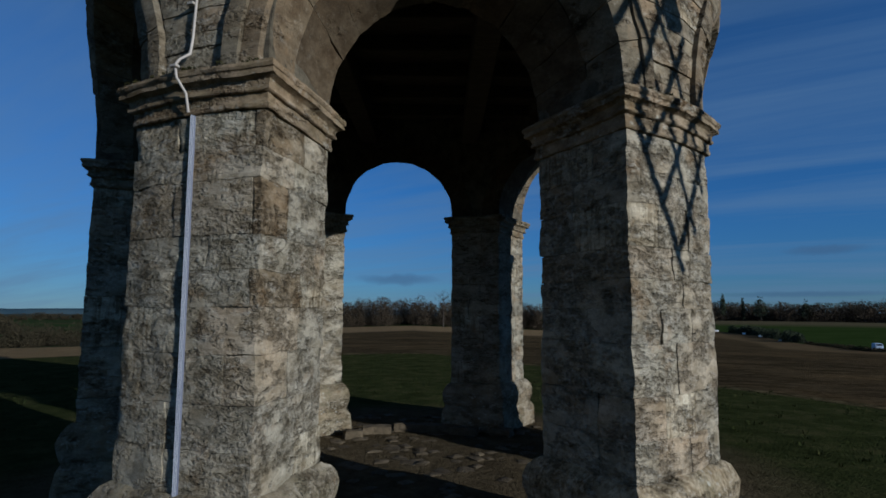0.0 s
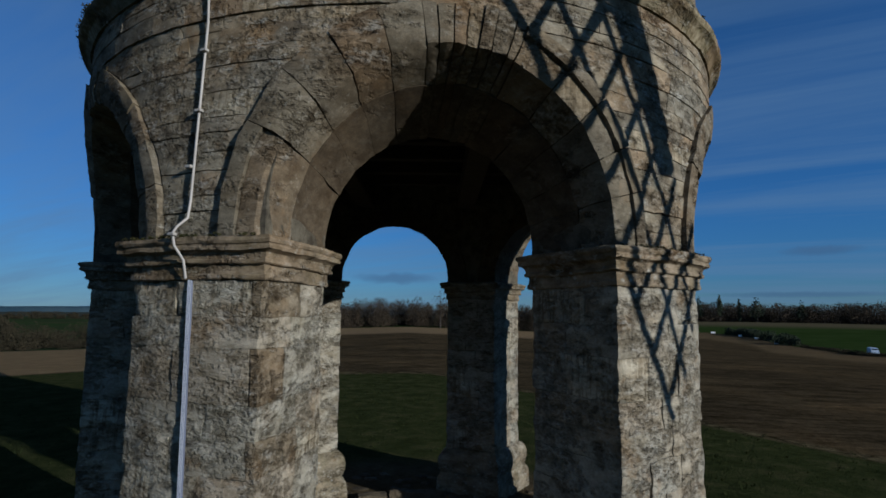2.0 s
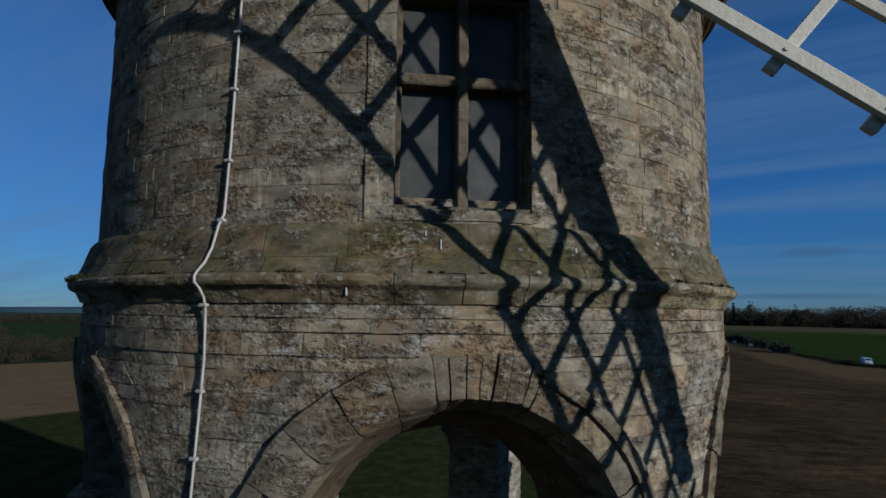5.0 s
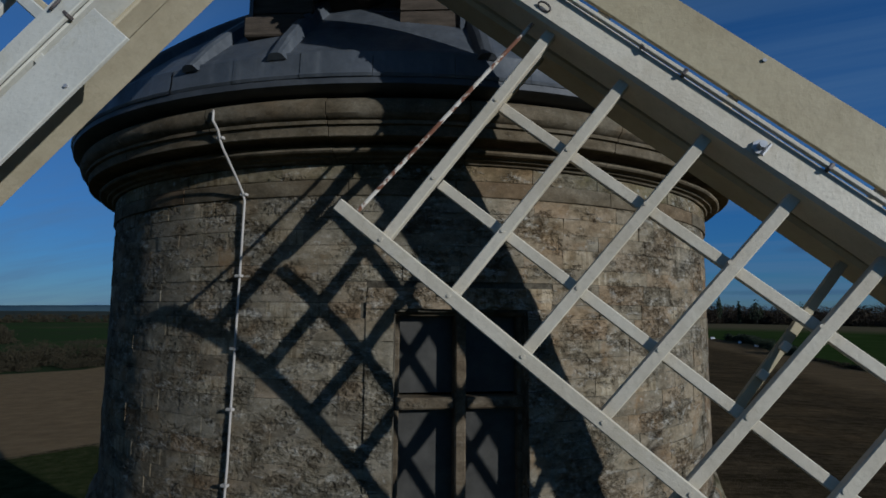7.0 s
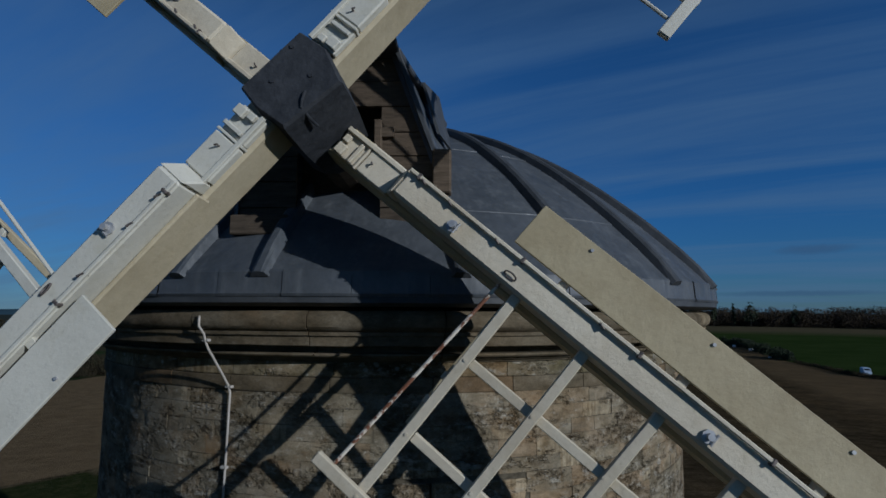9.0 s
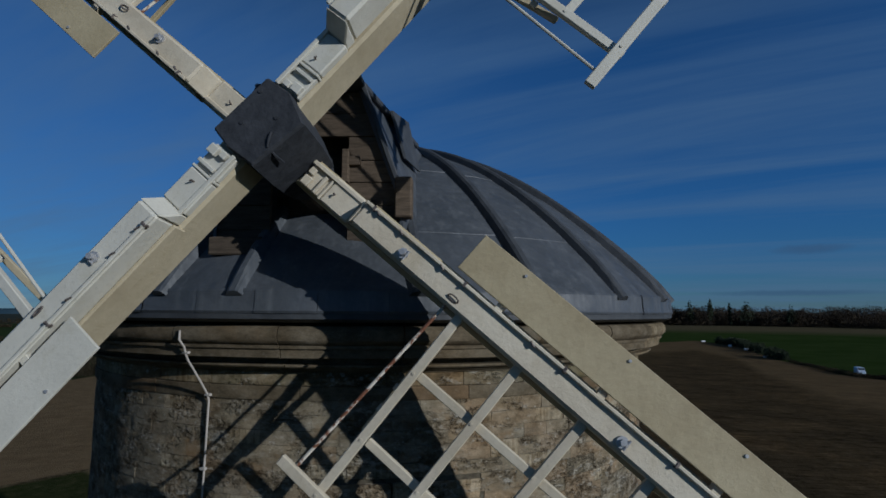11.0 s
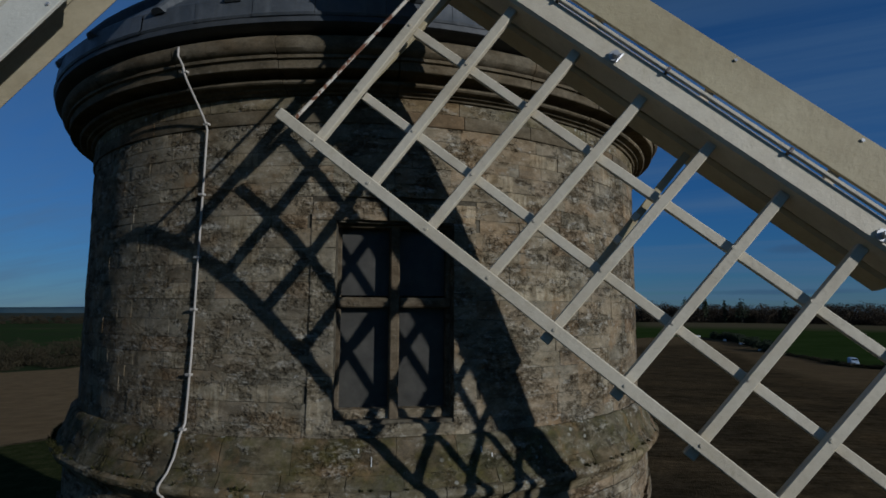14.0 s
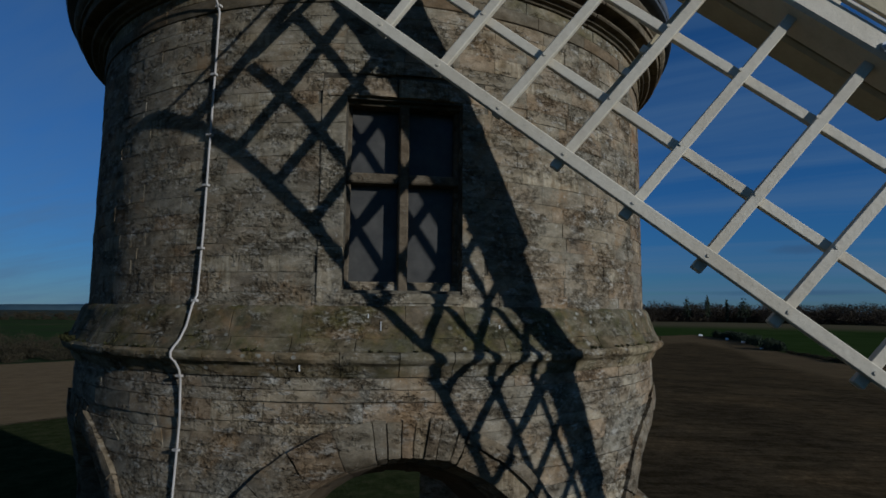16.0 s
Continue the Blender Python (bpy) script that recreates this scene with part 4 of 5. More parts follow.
rd = random.Random(9)
RIBS_S = sorted(RIBS)
for a, b in zip(RIBS_S, RIBS_S[1:] + [RIBS_S[0] + 360]):
    radii = [4.025, 3.35 + rd.uniform(-0.15, 0.15), 2.55 + rd.uniform(-0.2, 0.2), 1.5 + rd.uniform(-0.2, 0.2), 0.05]
    for i, (r1, r0) in enumerate(zip(radii, radii[1:])):
        verts, faces = [], []
        ns, na_ = 6, 5
        for s in range(ns + 1):
            r = r1 + (r0 - r1) * s / ns
            over = 0.005 * (1 - s / ns)
            for q in range(na_ + 1):
                p = polar(a + (b - a) * q / na_, r, dome_z(r))
                p += Vector((p.x * 0.28, p.y * 0.28, 1.0)).normalized() * (over + noise.noise(p * 2.2) * 0.008)
                verts.append(p)
        for s in range(ns):
            for q in range(na_):
                k = s * (na_ + 1) + q
                faces.append((k, k + 1, k + na_ + 2, k + na_ + 1))
        n = len(verts)
        verts += [v - Vector((0, 0, 0.03)) for v in verts[:na_ + 1]]
        for q in range(na_):
            faces.append((q, n + q, n + q + 1, q + 1))
        dome_part("lead_panel", verts, faces, lead, smooth=False)
for az in RIBS:
    verts, faces = [], []
    prof = ((-0.075, -0.01), (-0.05, 0.065), (-0.025, 0.085), (0.025, 0.085), (0.05, 0.065), (0.075, -0.01))
    n_s = 22
    for s in range(n_s + 1):
        r = 4.06 - 3.85 * s / n_s
        p = polar(az, r, dome_z(r))
        up = Vector((p.x * 2 * BOW, p.y * 2 * BOW, 1)).normalized()
        side = polar(az + 90, 1, 0)
        k = 1.0 if s > 1 else (0.55 if s == 0 else 0.9)
        for x, h in prof:
            verts.append(p + side * x + up * (h * k))
    for s in range(n_s):
        for j in range(5):
            i0 = s * 6 + j
            faces.append((i0, i0 + 1, i0 + 7, i0 + 6))
    faces += [tuple(range(6))[::-1], tuple(n_s * 6 + j for j in range(6))]
    # rolls from 5 to 200 degrees get dark lead, painting their shaded flanks
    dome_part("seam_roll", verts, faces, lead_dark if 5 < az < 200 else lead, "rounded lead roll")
aprons = cuts(-98, 7.2, 8.6)
for a, b in zip(aprons, aprons[1:]):
    o = rd.uniform(-0.006, 0.006)
    ob = shell("apron_strip", [(4.03 + o, 9.945), (4.045 + o, 9.925), (4.055 + o, 9.78), (4.065 + o, 9.765), (4.055 + o, 9.745), (4.03, 9.745)], a, b - 0.05, 6, lead, None, "vertical lead apron strip")
    ob.data.transform(lift)
    ob.parent = dome
# underside in dark lead, its colour standing for the shade below the eaves
ob = shell("eaves_soffit", [(4.05, 9.775), (4.045, 9.70), (3.98, 9.672), (3.5, 9.672), (3.5, 9.775)], 0, 360, 120, lead_dark, None, "eaves under the lead, coloured dark for their shade", closed=True)
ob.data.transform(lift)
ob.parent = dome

# ---- the hood of the windshaft ----
HOOD_AZ = -4.0
hood = thing("windshaft_hood", "brown boarded and lead-sided hood over the windshaft", "dormer")
hood.matrix_basis = pose(-0.36, -3.55, 10.28, 0, 0, HOOD_AZ)   # x right, -y to the front
# front boards: a tapering gable of horizontal planks with an opening for the shaft
rh = random.Random(21)
zb = [0.0, 0.20, 0.42, 0.63, 0.83, 1.05, 1.27, 1.47]


def hood_half(z):
    return 0.84 if z < 0.42 else 0.84 - (z - 0.42) * 0.375


for z0, z1 in zip(zb, zb[1:]):
    for x0f, x1f in ((-1, -0.35), (0.35, 1)) if z0 < 1.0 else ((-1, 1),):
        bm = bmesh.new()
        h0, h1 = hood_half(z0), hood_half(z1)
        xa0 = -h0 if x0f == -1 else x0f
        xb0 = h0 if x1f == 1 else x1f
        xa1 = -h1 if x0f == -1 else x0f
        xb1 = h1 if x1f == 1 else x1f
        y0, y1 = rh.uniform(-0.012, 0.0), 0.035
        vs = [bm.verts.new(c) for c in ((xa0, y0, z0 + 0.004), (xb0, y0, z0 + 0.004), (xb1, y0 + 0.006, z1 - 0.004), (xa1, y0 + 0.006, z1 - 0.004), (xa0, y1, z0 + 0.004), (xb0, y1, z0 + 0.004), (xb1, y1, z1 - 0.004), (xa1, y1, z1 - 0.004))]
        for f in ((0, 1, 2, 3), (7, 6, 5, 4), (0, 4, 5, 1), (1, 5, 6, 2), (2, 6, 7, 3), (3, 7, 4, 0)):
            bm.faces.new([vs[i] for i in f])
        # left and lowest planks in dark timber, imitating shade under the hub
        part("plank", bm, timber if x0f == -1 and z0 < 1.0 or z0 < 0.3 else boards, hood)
# sides and roof of lead, running back into the dome
for sgn in (-1, 1):
    sec = [(0.85, 0.0), (0.85, 0.42), (0.46, 1.48)]
    for (xa, za), (xb, zb2), nm in ((sec[0], sec[1], "side_panel"), (sec[1], sec[2], "side_panel")):
        for ya, yb in ((-0.03, 0.62), (0.63, 1.3), (1.31, 2.3)):
            bm = bmesh.new()
            th = 0.03
            wa, wb = 0.17 * max(ya, 0), 0.17 * yb
            vs = [bm.verts.new(c) for c in ((sgn * (xa + wa), ya, za), (sgn * (xa + wb), yb, za), (sgn * (xb + wb), yb, zb2), (sgn * (xb + wa), ya, zb2), (sgn * (xa + wa - th), ya, za), (sgn * (xa + wb - th), yb, za), (sgn * (xb + wb - th), yb, zb2 - 0.01), (sgn * (xb + wa - th), ya, zb2 - 0.01))]
            for f in ((0, 1, 2, 3), (7, 6, 5, 4), (0, 4, 5, 1), (1, 5, 6, 2), (2, 6, 7, 3), (3, 7, 4, 0)):
                bm.faces.new([vs[i] for i in f])
            part(nm, bm, lead, hood, "dull lead side sheet")
bm = bmesh.new()
box(bm, -0.50, 0.50, -0.07, 1.9, 1.48, 1.52, 0.008, (-0.32, 0.32, 0, 0))
part("roof_sheet", bm, lead_dark, hood, "dark lead top sheet")
bm = bmesh.new()
for sgn in (-1, 1):
    beam(bm, (sgn * 0.475, -0.09, 1.50), (sgn * 0.78, 1.8, 1.50), 0.06, 0.06, bevel=0.012)
    beam(bm, (sgn * 0.87, -0.06, 0.43), (sgn * 0.475, -0.06, 1.51), 0.05, 0.06, up=(0, 1, 0), bevel=0.01)
part("verge_roll", bm, lead_dark, hood, "dark lead verge")
bm = bmesh.new()
vs = [bm.verts.new(c) for c in ((0.77, 0.62, 1.02), (0.86, 1.15, 1.02), (0.73, 1.1, 1.56), (0.62, 0.62, 1.52), (0.80, 0.62, 1.01), (0.89, 1.15, 1.01), (0.76, 1.1, 1.56), (0.65, 0.62, 1.52))]
for f in ((0, 1, 2, 3), (7, 6, 5, 4), (0, 4, 5, 1), (1, 5, 6, 2), (2, 6, 7, 3), (3, 7, 4, 0)):
    bm.faces.new([vs[i] for i in f])
part("raised_flap", bm, lead_dark, hood, "dark raised flap")
bm = bmesh.new()
box(bm, 0.78, 0.93, -0.10, 0.06, 0.30, 0.66, 0.012)
part("corner_post", bm, boards, hood, "stubby weathered corner post")
# sill beam in dark timber, which paints in its shade
bm = bmesh.new()
box(bm, -0.86, -0.38, -0.10, 0.10, -0.03, 0.13, 0.012)
part("sill_beam", bm, timber, hood, "weathered sill beam, darkened for the shade under the hub")
bm = bmesh.new()
box(bm, 0.30, 0.36, -0.07, 0.02, 0.62, 0.92, 0.006)
box(bm, 0.30, 0.46, -0.05, 0.0, 0.78, 0.86, 0.004)
part("wooden_catch", bm, boards, hood, "grey wooden catch")
bm = bmesh.new()
box(bm, -0.83, 0.83, 0.06, 2.0, -0.06, -0.02)
part("hood_floor", bm, timber, hood, "dark hood floor")
# dark sheet added behind the opening in place of its shade
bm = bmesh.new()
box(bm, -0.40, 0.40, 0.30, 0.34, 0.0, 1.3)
part("shadowed_lining", bm, timber, hood, "dark backing added for the shaded opening")

# ---- windshaft, poll end and sails ----
HUB = Vector((-0.469, -4.521, 11.066))
H_AZ, H_TILT, ARM = -7.6, 7.53, -40.4
N_H = Vector((math.sin(radians(H_AZ)) * math.cos(radians(H_TILT)), -math.cos(radians(H_AZ)) * math.cos(radians(H_TILT)), math.sin(radians(H_TILT))))
E1 = Vector((math.cos(radians(H_AZ)), math.sin(radians(H_AZ)), 0))
E2 = N_H.cross(E1)


def arm_frame(deg, front):
    a = radians(deg)
    x = E1 * math.cos(a) + E2 * math.sin(a)
    y = N_H.cross(x)
    m = Matrix((x, y, N_H)).transposed().to_4x4()
    m.translation = HUB + N_H * front
    return m


F1 = arm_frame(ARM, -0.11)
hub_m = arm_frame(ARM, 0.0)
shaft = thing("windshaft", "dark iron and timber windshaft with a black canvas-covered poll end", "windshaft", at=hub_m)
bm = bmesh.new()
rod(bm, (0, 0, -2.6), (0, 0, 0.0), 0.21, 16)
part("shaft", bm, timber, shaft, "dark round timber shaft")
# dark wrap added behind the hub to widen the shadow on the dome
bm = bmesh.new()
rod(bm, (0, 0, -0.80), (0, 0, -0.50), 0.26, 14)
part("neck_cover", bm, black, shaft, "black wrap added round the neck to widen its shadow")
bm = bmesh.new()
outline = ((-0.19, -0.245), (-0.165, 0.285), (0.06, 0.305), (0.305, 0.195), (0.235, -0.262), (0.0, -0.28))
rows_c = [[bm.verts.new((x * k, y * k, z)) for x, y in outline] for z, k in ((-0.58, 0.92), (-0.20, 1.0), (0.175, 0.99), (0.20, 0.94))]
for lo, hi in zip(rows_c, rows_c[1:]):
    for i in range(6):
        bm.faces.new((lo[i], lo[(i + 1) % 6], hi[(i + 1) % 6], hi[i]))
bm.faces.new(rows_c[-1])
bm.faces.new(rows_c[0][::-1])
part("canister_cover", bm, black, shaft, "black tarred canvas cover")
bm = bmesh.new()
vs, fs = tube([(0.17, 0.00, 0.20), (0.18, -0.01, 0.212), (0.20, -0.05, 0.212), (0.225, -0.09, 0.205), (0.272, -0.10, 0.13), (0.285, -0.09, 0.02)], 0.009, 6)
mesh_object("rope_loop", vs, fs, black, shaft, "short black rope")
for x, y in ((-0.12, 0.17), (-0.05, -0.08), (0.12, 0.10)):
    bm = bmesh.new()
    rod(bm, (x, y, 0.19), (x, y, 0.208), 0.016, 8)
    part("stud", bm, black, shaft)

# lattice frame of a sail, in the frame of its arm
LAT_O = F1.inverted() @ Vector((1.631, -4.940, 7.851))
R3 = F1.to_3x3().inverted()
LAT_U, LAT_V = (R3 @ Vector((0.762, -0.180, -0.622))).normalized(), (R3 @ Vector((0.616, -0.095, 0.782))).normalized()
LAT_N = LAT_U.cross(LAT_V) * -1.0
if LAT_N.z < 0:
    LAT_N = -LAT_N


def lat(u, v, n=0.0):
    return LAT_O + LAT_U * u + LAT_V * v + LAT_N * (n - 0.04)


BAR_U = [-1.751 + 0.504 * i for i in range(16)]
TIP = 8.35


def build_sail(at, label, deep=0.0, white=white, cream=cream, rod_paint=rusty, board_paint=cream):
    sail = thing("sail", label, "windmill sail", "sails of the mill", at=at)

    def add(name, fn, material, text=""):
        bm = bmesh.new()
        fn(bm)
        return part(name, bm, material, sail, text)
    add("stock", lambda b: box(b, 0.22, 5.3, -0.135, 0.125, -0.50 - deep, -0.245, 0.022, (0.045, -0.03, 0.05, 0.0)), cream, "cream painted timber stock")
    add("whip", lambda b: box(b, 0.90, TIP, -0.095, 0.100, -0.243, 0.0, 0.02, (0.03, -0.03, 0.0, 0.0)), white, "long white whip")
    add("whip_end_block", lambda b: (box(b, 0.815, 0.898, -0.100, 0.105, -0.243, -0.17, 0.010, (0, 0, 0, 0.165)), box(b, 0.53, 0.812, -0.115, 0.110, -0.243, -0.175, 0.010)), white, "sloping inner end of the whip")
    # clamps and wedges beside the poll end
    add("clamp", lambda b: (box(b, 0.30, 0.505, -0.110, 0.105, -0.243, -0.195, 0.008), box(b, 0.505, 0.525, -0.118, 0.113, -0.243, -0.172, 0.004)), white, "white painted clamp plate")
    add("wedge", lambda b: (box(b, 0.315, 0.385, -0.108, -0.030, -0.193, -0.150, 0.006), box(b, 0.31, 0.360, -0.010, 0.045, -0.193, -0.158, 0.006), box(b, 0.445, 0.475, -0.108, 0.050, -0.193, -0.160, 0.005)), white, "oak wedges")
    add("slide_bar", lambda b: box(b, 0.29, 0.86, 0.066, 0.100, -0.185, -0.160, 0.005), white, "inner end of the striking gear")
    add("hook", lambda b: (rod(b, (0.60, -0.01, -0.178), (0.60, -0.01, -0.145), 0.007, 6), rod(b, (0.60, -0.01, -0.147), (0.615, -0.02, -0.147), 0.006, 6)), iron, "small iron hook")
    add("ledger_strip", lambda b: box(b, 0.90, 6.0, 0.103, 0.135, -0.30, -0.17, 0.008), cream, "cream ledger strip along the whip")
    for x in (0.72, 1.02, 1.24, 1.62, 2.4):
        add("staple", lambda b: (rod(b, (x, 0.085, -0.01), (x, 0.085, 0.03), 0.008, 6), rod(b, (x, 0.085, 0.028), (x + 0.035, 0.07, 0.028), 0.008, 6)), iron, "small iron staple") if x > 0.9 else None
    # striking rod along the leading edge with its guides
    add("striking_rod", lambda b: (box(b, 0.91, TIP - 0.4, 0.078, 0.104, 0.004, 0.030, 0.005)), white, "white striking rod")
    for i in range(9):
        x = 0.99 + 0.84 * i
        add("rod_guide", lambda b: (box(b, x - 0.010, x + 0.010, 0.068, 0.110, -0.01, 0.036, 0.004)), iron, "small iron rod guide")
    for x in (1.36, 3.20, 5.0, 6.8):
        add("through_bolt", lambda b: (rod(b, (x, -0.02, -0.02), (x, -0.02, 0.055), 0.020, 8), rod(b, (x, -0.02, -0.01), (x, -0.02, 0.016), 0.040, 8), rod(b, (x + 0.03, -0.055, 0.02), (x + 0.03, 0.02, 0.02), 0.008, 6)), steel, "bolt with washer")
    ring = [(1.85 + 0.042 * math.cos(t) - 0.02, -0.03 + 0.017 * math.sin(t), 0.012 + 0.01 * math.sin(t)) for t in [2 * math.pi * i / 10 for i in range(11)]]
    vs, fs = tube(ring, 0.006, 6)
    mesh_object("ring_hook", vs, fs, iron, sail, "iron ring hook")
    # leading board
    add("leading_board", lambda b: box(b, 1.71, TIP - 0.1, 0.152, 0.447, -0.025, 0.0, 0.004, (0.0, -0.03, 0, 0)), board_paint, "plain cream leading board")
    for i in range(8):
        x = 2.1 + 0.84 * i
        add("board_bracket", lambda b: box(b, x - 0.03, x + 0.03, 0.08, 0.30, -0.10, -0.027, 0.004), white)
        add("board_bolt", lambda b: rod(b, (x, 0.40, -0.03), (x, 0.40, 0.010), 0.011, 8), steel)
    # lattice: bars across, laths along
    for i, u in enumerate(BAR_U):
        j = random.uniform(-0.006, 0.006)
        lean = 0.048 * min(1.0, i / 3.0)
        add("sail_bar", lambda b: beam(b, lat(u + j - 0.06 * lean, -0.60 if i > 3 else -0.545), lat(u - j + lean, 1.10), 0.066, 0.052, LAT_N, 0.006), white)
        for v, n in ((-0.505, 0.075), (-0.045, 0.026), (0.525, 0.026)):
            add("bolt_head", lambda b: rod(b, lat(u, v, n - 0.004), lat(u, v, n + 0.006), 0.011, 8), white)
    add("hem_lath", lambda b: beam(b, lat(-2.10, -0.505, 0.052), lat(6.02, -0.505, 0.052), 0.078, 0.046, LAT_N, 0.006), white, "outer white hem lath")
    add("middle_lath", lambda b: beam(b, lat(-1.72, -0.045, -0.046), lat(6.0, -0.045, -0.046), 0.062, 0.040, LAT_N, 0.005), white)
    add("inner_lath", lambda b: beam(b, lat(-1.72, 0.525, -0.046), lat(6.0, 0.525, -0.046), 0.062, 0.040, LAT_N, 0.005), white)
    # stays behind the first and fifth bars
    for u, s in ((BAR_U[0], 1), (BAR_U[4], -1), (BAR_U[9], 1)):
        add("stay", lambda b: beam(b, lat(u - 0.035, -0.02, -0.075), lat(u - 0.03, 0.99, -0.23), 0.05, 0.035, LAT_N, 0.005), cream, "slanting stay behind the lattice")
        for v in (0.18, 0.36):
            add("peg", lambda b: beam(b, lat(u - 0.062, v, -0.062), lat(u - 0.02, v, -0.062), 0.05, 0.03, LAT_N, 0.004), white)
    add("brace_rod", lambda b: rod(b, lat(-1.98, -0.46, 0.04), (1.80, -0.09, -0.10), 0.012, 8), rod_paint, "thin brace rod")
    return sail


FRONTS = {0: -0.11, 1: 0.36, 2: -0.11, 3: 0.36}
first = build_sail(arm_frame(ARM, FRONTS[0]), "white painted timber lattice sail with cream leading board")
copy_thing(first, arm_frame(ARM + 180, FRONTS[2]) @ Matrix.Translation((0, 0.012, 0)))
# the front stock is the thicker of the two
second = build_sail(arm_frame(ARM + 90, FRONTS[1]), "clean white painted timber lattice sail with pale leading board", 0.065, clean_white, stock_cream, clean_white, clean_white)
copy_thing(second, arm_frame(ARM + 270, FRONTS[3]))

# ---- cable and trunking down the wall ----
cable = thing("lightning_cable", "pale grey cable clipped down the stone tower wall", "cable")
path = [(-19.9, 3.985, 9.60), (-19.9, 3.985, 9.52), (-19.8, 3.935, 9.46), (-19.8, 3.908, 9.39), (-19.7, 3.885, 9.34), (-19.4, 3.74, 9.14), (-19.3, 3.67, 9.04), (-19.3, 3.645, 8.98), (-19.6, 3.638, 8.4), (-19.9, 3.638, 7.6), (-20.1, 3.638, 7.0), (-20.4, 3.646, 6.45), (-20.5, 3.690, 6.36),
        (-20.6, 3.736, 6.19), (-20.85, 3.782, 6.08), (-21.05, 3.834, 6.015), (-21.1, 3.854, 5.98), (-21.1, 3.852, 5.94), (-21.0, 3.81, 5.90), (-20.95, 3.762, 5.83), (-20.95, 3.740, 5.74), (-21.0, 3.722, 5.4), (-21.3, 3.722, 5.0), (-21.7, 3.722, 4.5), (-22.0, 3.724, 4.05), (-22.1, 3.735, 3.92), (-22.3, 3.81, 3.85), (-22.5, 3.835, 3.80), (-22.35, 3.825, 3.71), (-21.8, 3.77, 3.61), (-21.7, 3.745, 3.48)]
fine = []
for p, q in zip(path, path[1:]):
    for s in range(3):
        w = s / 3
        fine.append(polar(*[p[i] + (q[i] - p[i]) * w for i in range(3)]))
fine.append(polar(*path[-1]))
vs, fs = tube(fine, 0.0098, 8)
mesh_object("sheath", vs, fs, cable_mat, cable, "pale cable sheath", smooth=True)
for a, r, z in ((-19.8, 3.895, 9.41), (-19.3, 3.648, 9.03), (-19.6, 3.64, 8.4), (-19.8, 3.64, 7.85), (-19.95, 3.64, 7.4), (-20.2, 3.64, 6.85), (-20.5, 3.655, 6.40), (-20.95, 3.75, 5.78), (-21.15, 3.725, 5.18), (-21.5, 3.722, 4.72), (-22.3, 3.73, 4.30), (-22.5, 3.83, 3.79)):
    bm = bmesh.new()
    box(bm, -0.029, 0.029, -0.026, 0.012, -0.011, 0.011, 0.004)
    c = polar(a, r, z)
    bm.transform(Matrix.Translation(c) @ pose(0, 0, 0, 0, 0, a))
    part("clip", bm, cable_mat, cable)
trunking = thing("cable_trunking", "blue-grey plastic cable trunking fixed to the pier", "trunking")
bm = bmesh.new()
n0, top, bot = 9, polar(-21.65, 3.700, 3.475), polar(-21.15, 3.702, 0.72)
beam(bm, bot, top, 0.034, 0.018, (0, 1, 0), 0.004)
part("cover", bm, trunk_mat, trunking)
bm = bmesh.new()
for s in (-0.010, 0.0, 0.010):
    sh = Vector((s, 0.0, 0)) + polar(-22, 0.010, 0)
    beam(bm, bot + sh, top + sh, 0.006, 0.006, (0, 1, 0))
part("rib", bm, rib_mat, trunking, "ribs of the trunking")

# ---- woods, hedges and single trees ----
m = Mat("winter_twigs", rough=0.9, spec=0.1)
m.color(m.mix(0.8, m.ramp(m.noise(0.25, 5), (0.3, (0.030, 0.024, 0.016)), (0.7, (0.062, 0.047, 0.030))), m.ramp(m.island(), (0.0, 0.75), (1.0, 1.2)), "MULTIPLY"))
twigs = m.m
m = Mat("hedge_twigs", rough=0.9, spec=0.1)
m.color(m.mix(0.8, m.ramp(m.noise(0.25, 5), (0.3, (0.020, 0.018, 0.010)), (0.7, (0.040, 0.033, 0.019))), m.ramp(m.island(), (0.0, 0.78), (1.0, 1.15)), "MULTIPLY"))
hedge_mat = m.m
m = Mat("dark_evergreen", rough=0.9, spec=0.1)
m.color(m.ramp(m.noise(0.3, 5), (0.3, (0.022, 0.030, 0.018)), (0.7, (0.045, 0.055, 0.03))))
evergreen = m.m
m = Mat("bark", rough=0.9, spec=0.1)
m.color(m.ramp(m.noise(3, 5), (0.3, (0.035, 0.03, 0.024)), (0.7, (0.07, 0.06, 0.048))))
bark = m.m


def ground_at(bearing, dist):
    """A spot on the ground at that bearing (degrees right of straight ahead) and distance from the mill."""
    x, y = dist * math.sin(radians(bearing)), dist * math.cos(radians(bearing))
    return Vector((x, y, ground_height(x, y)))


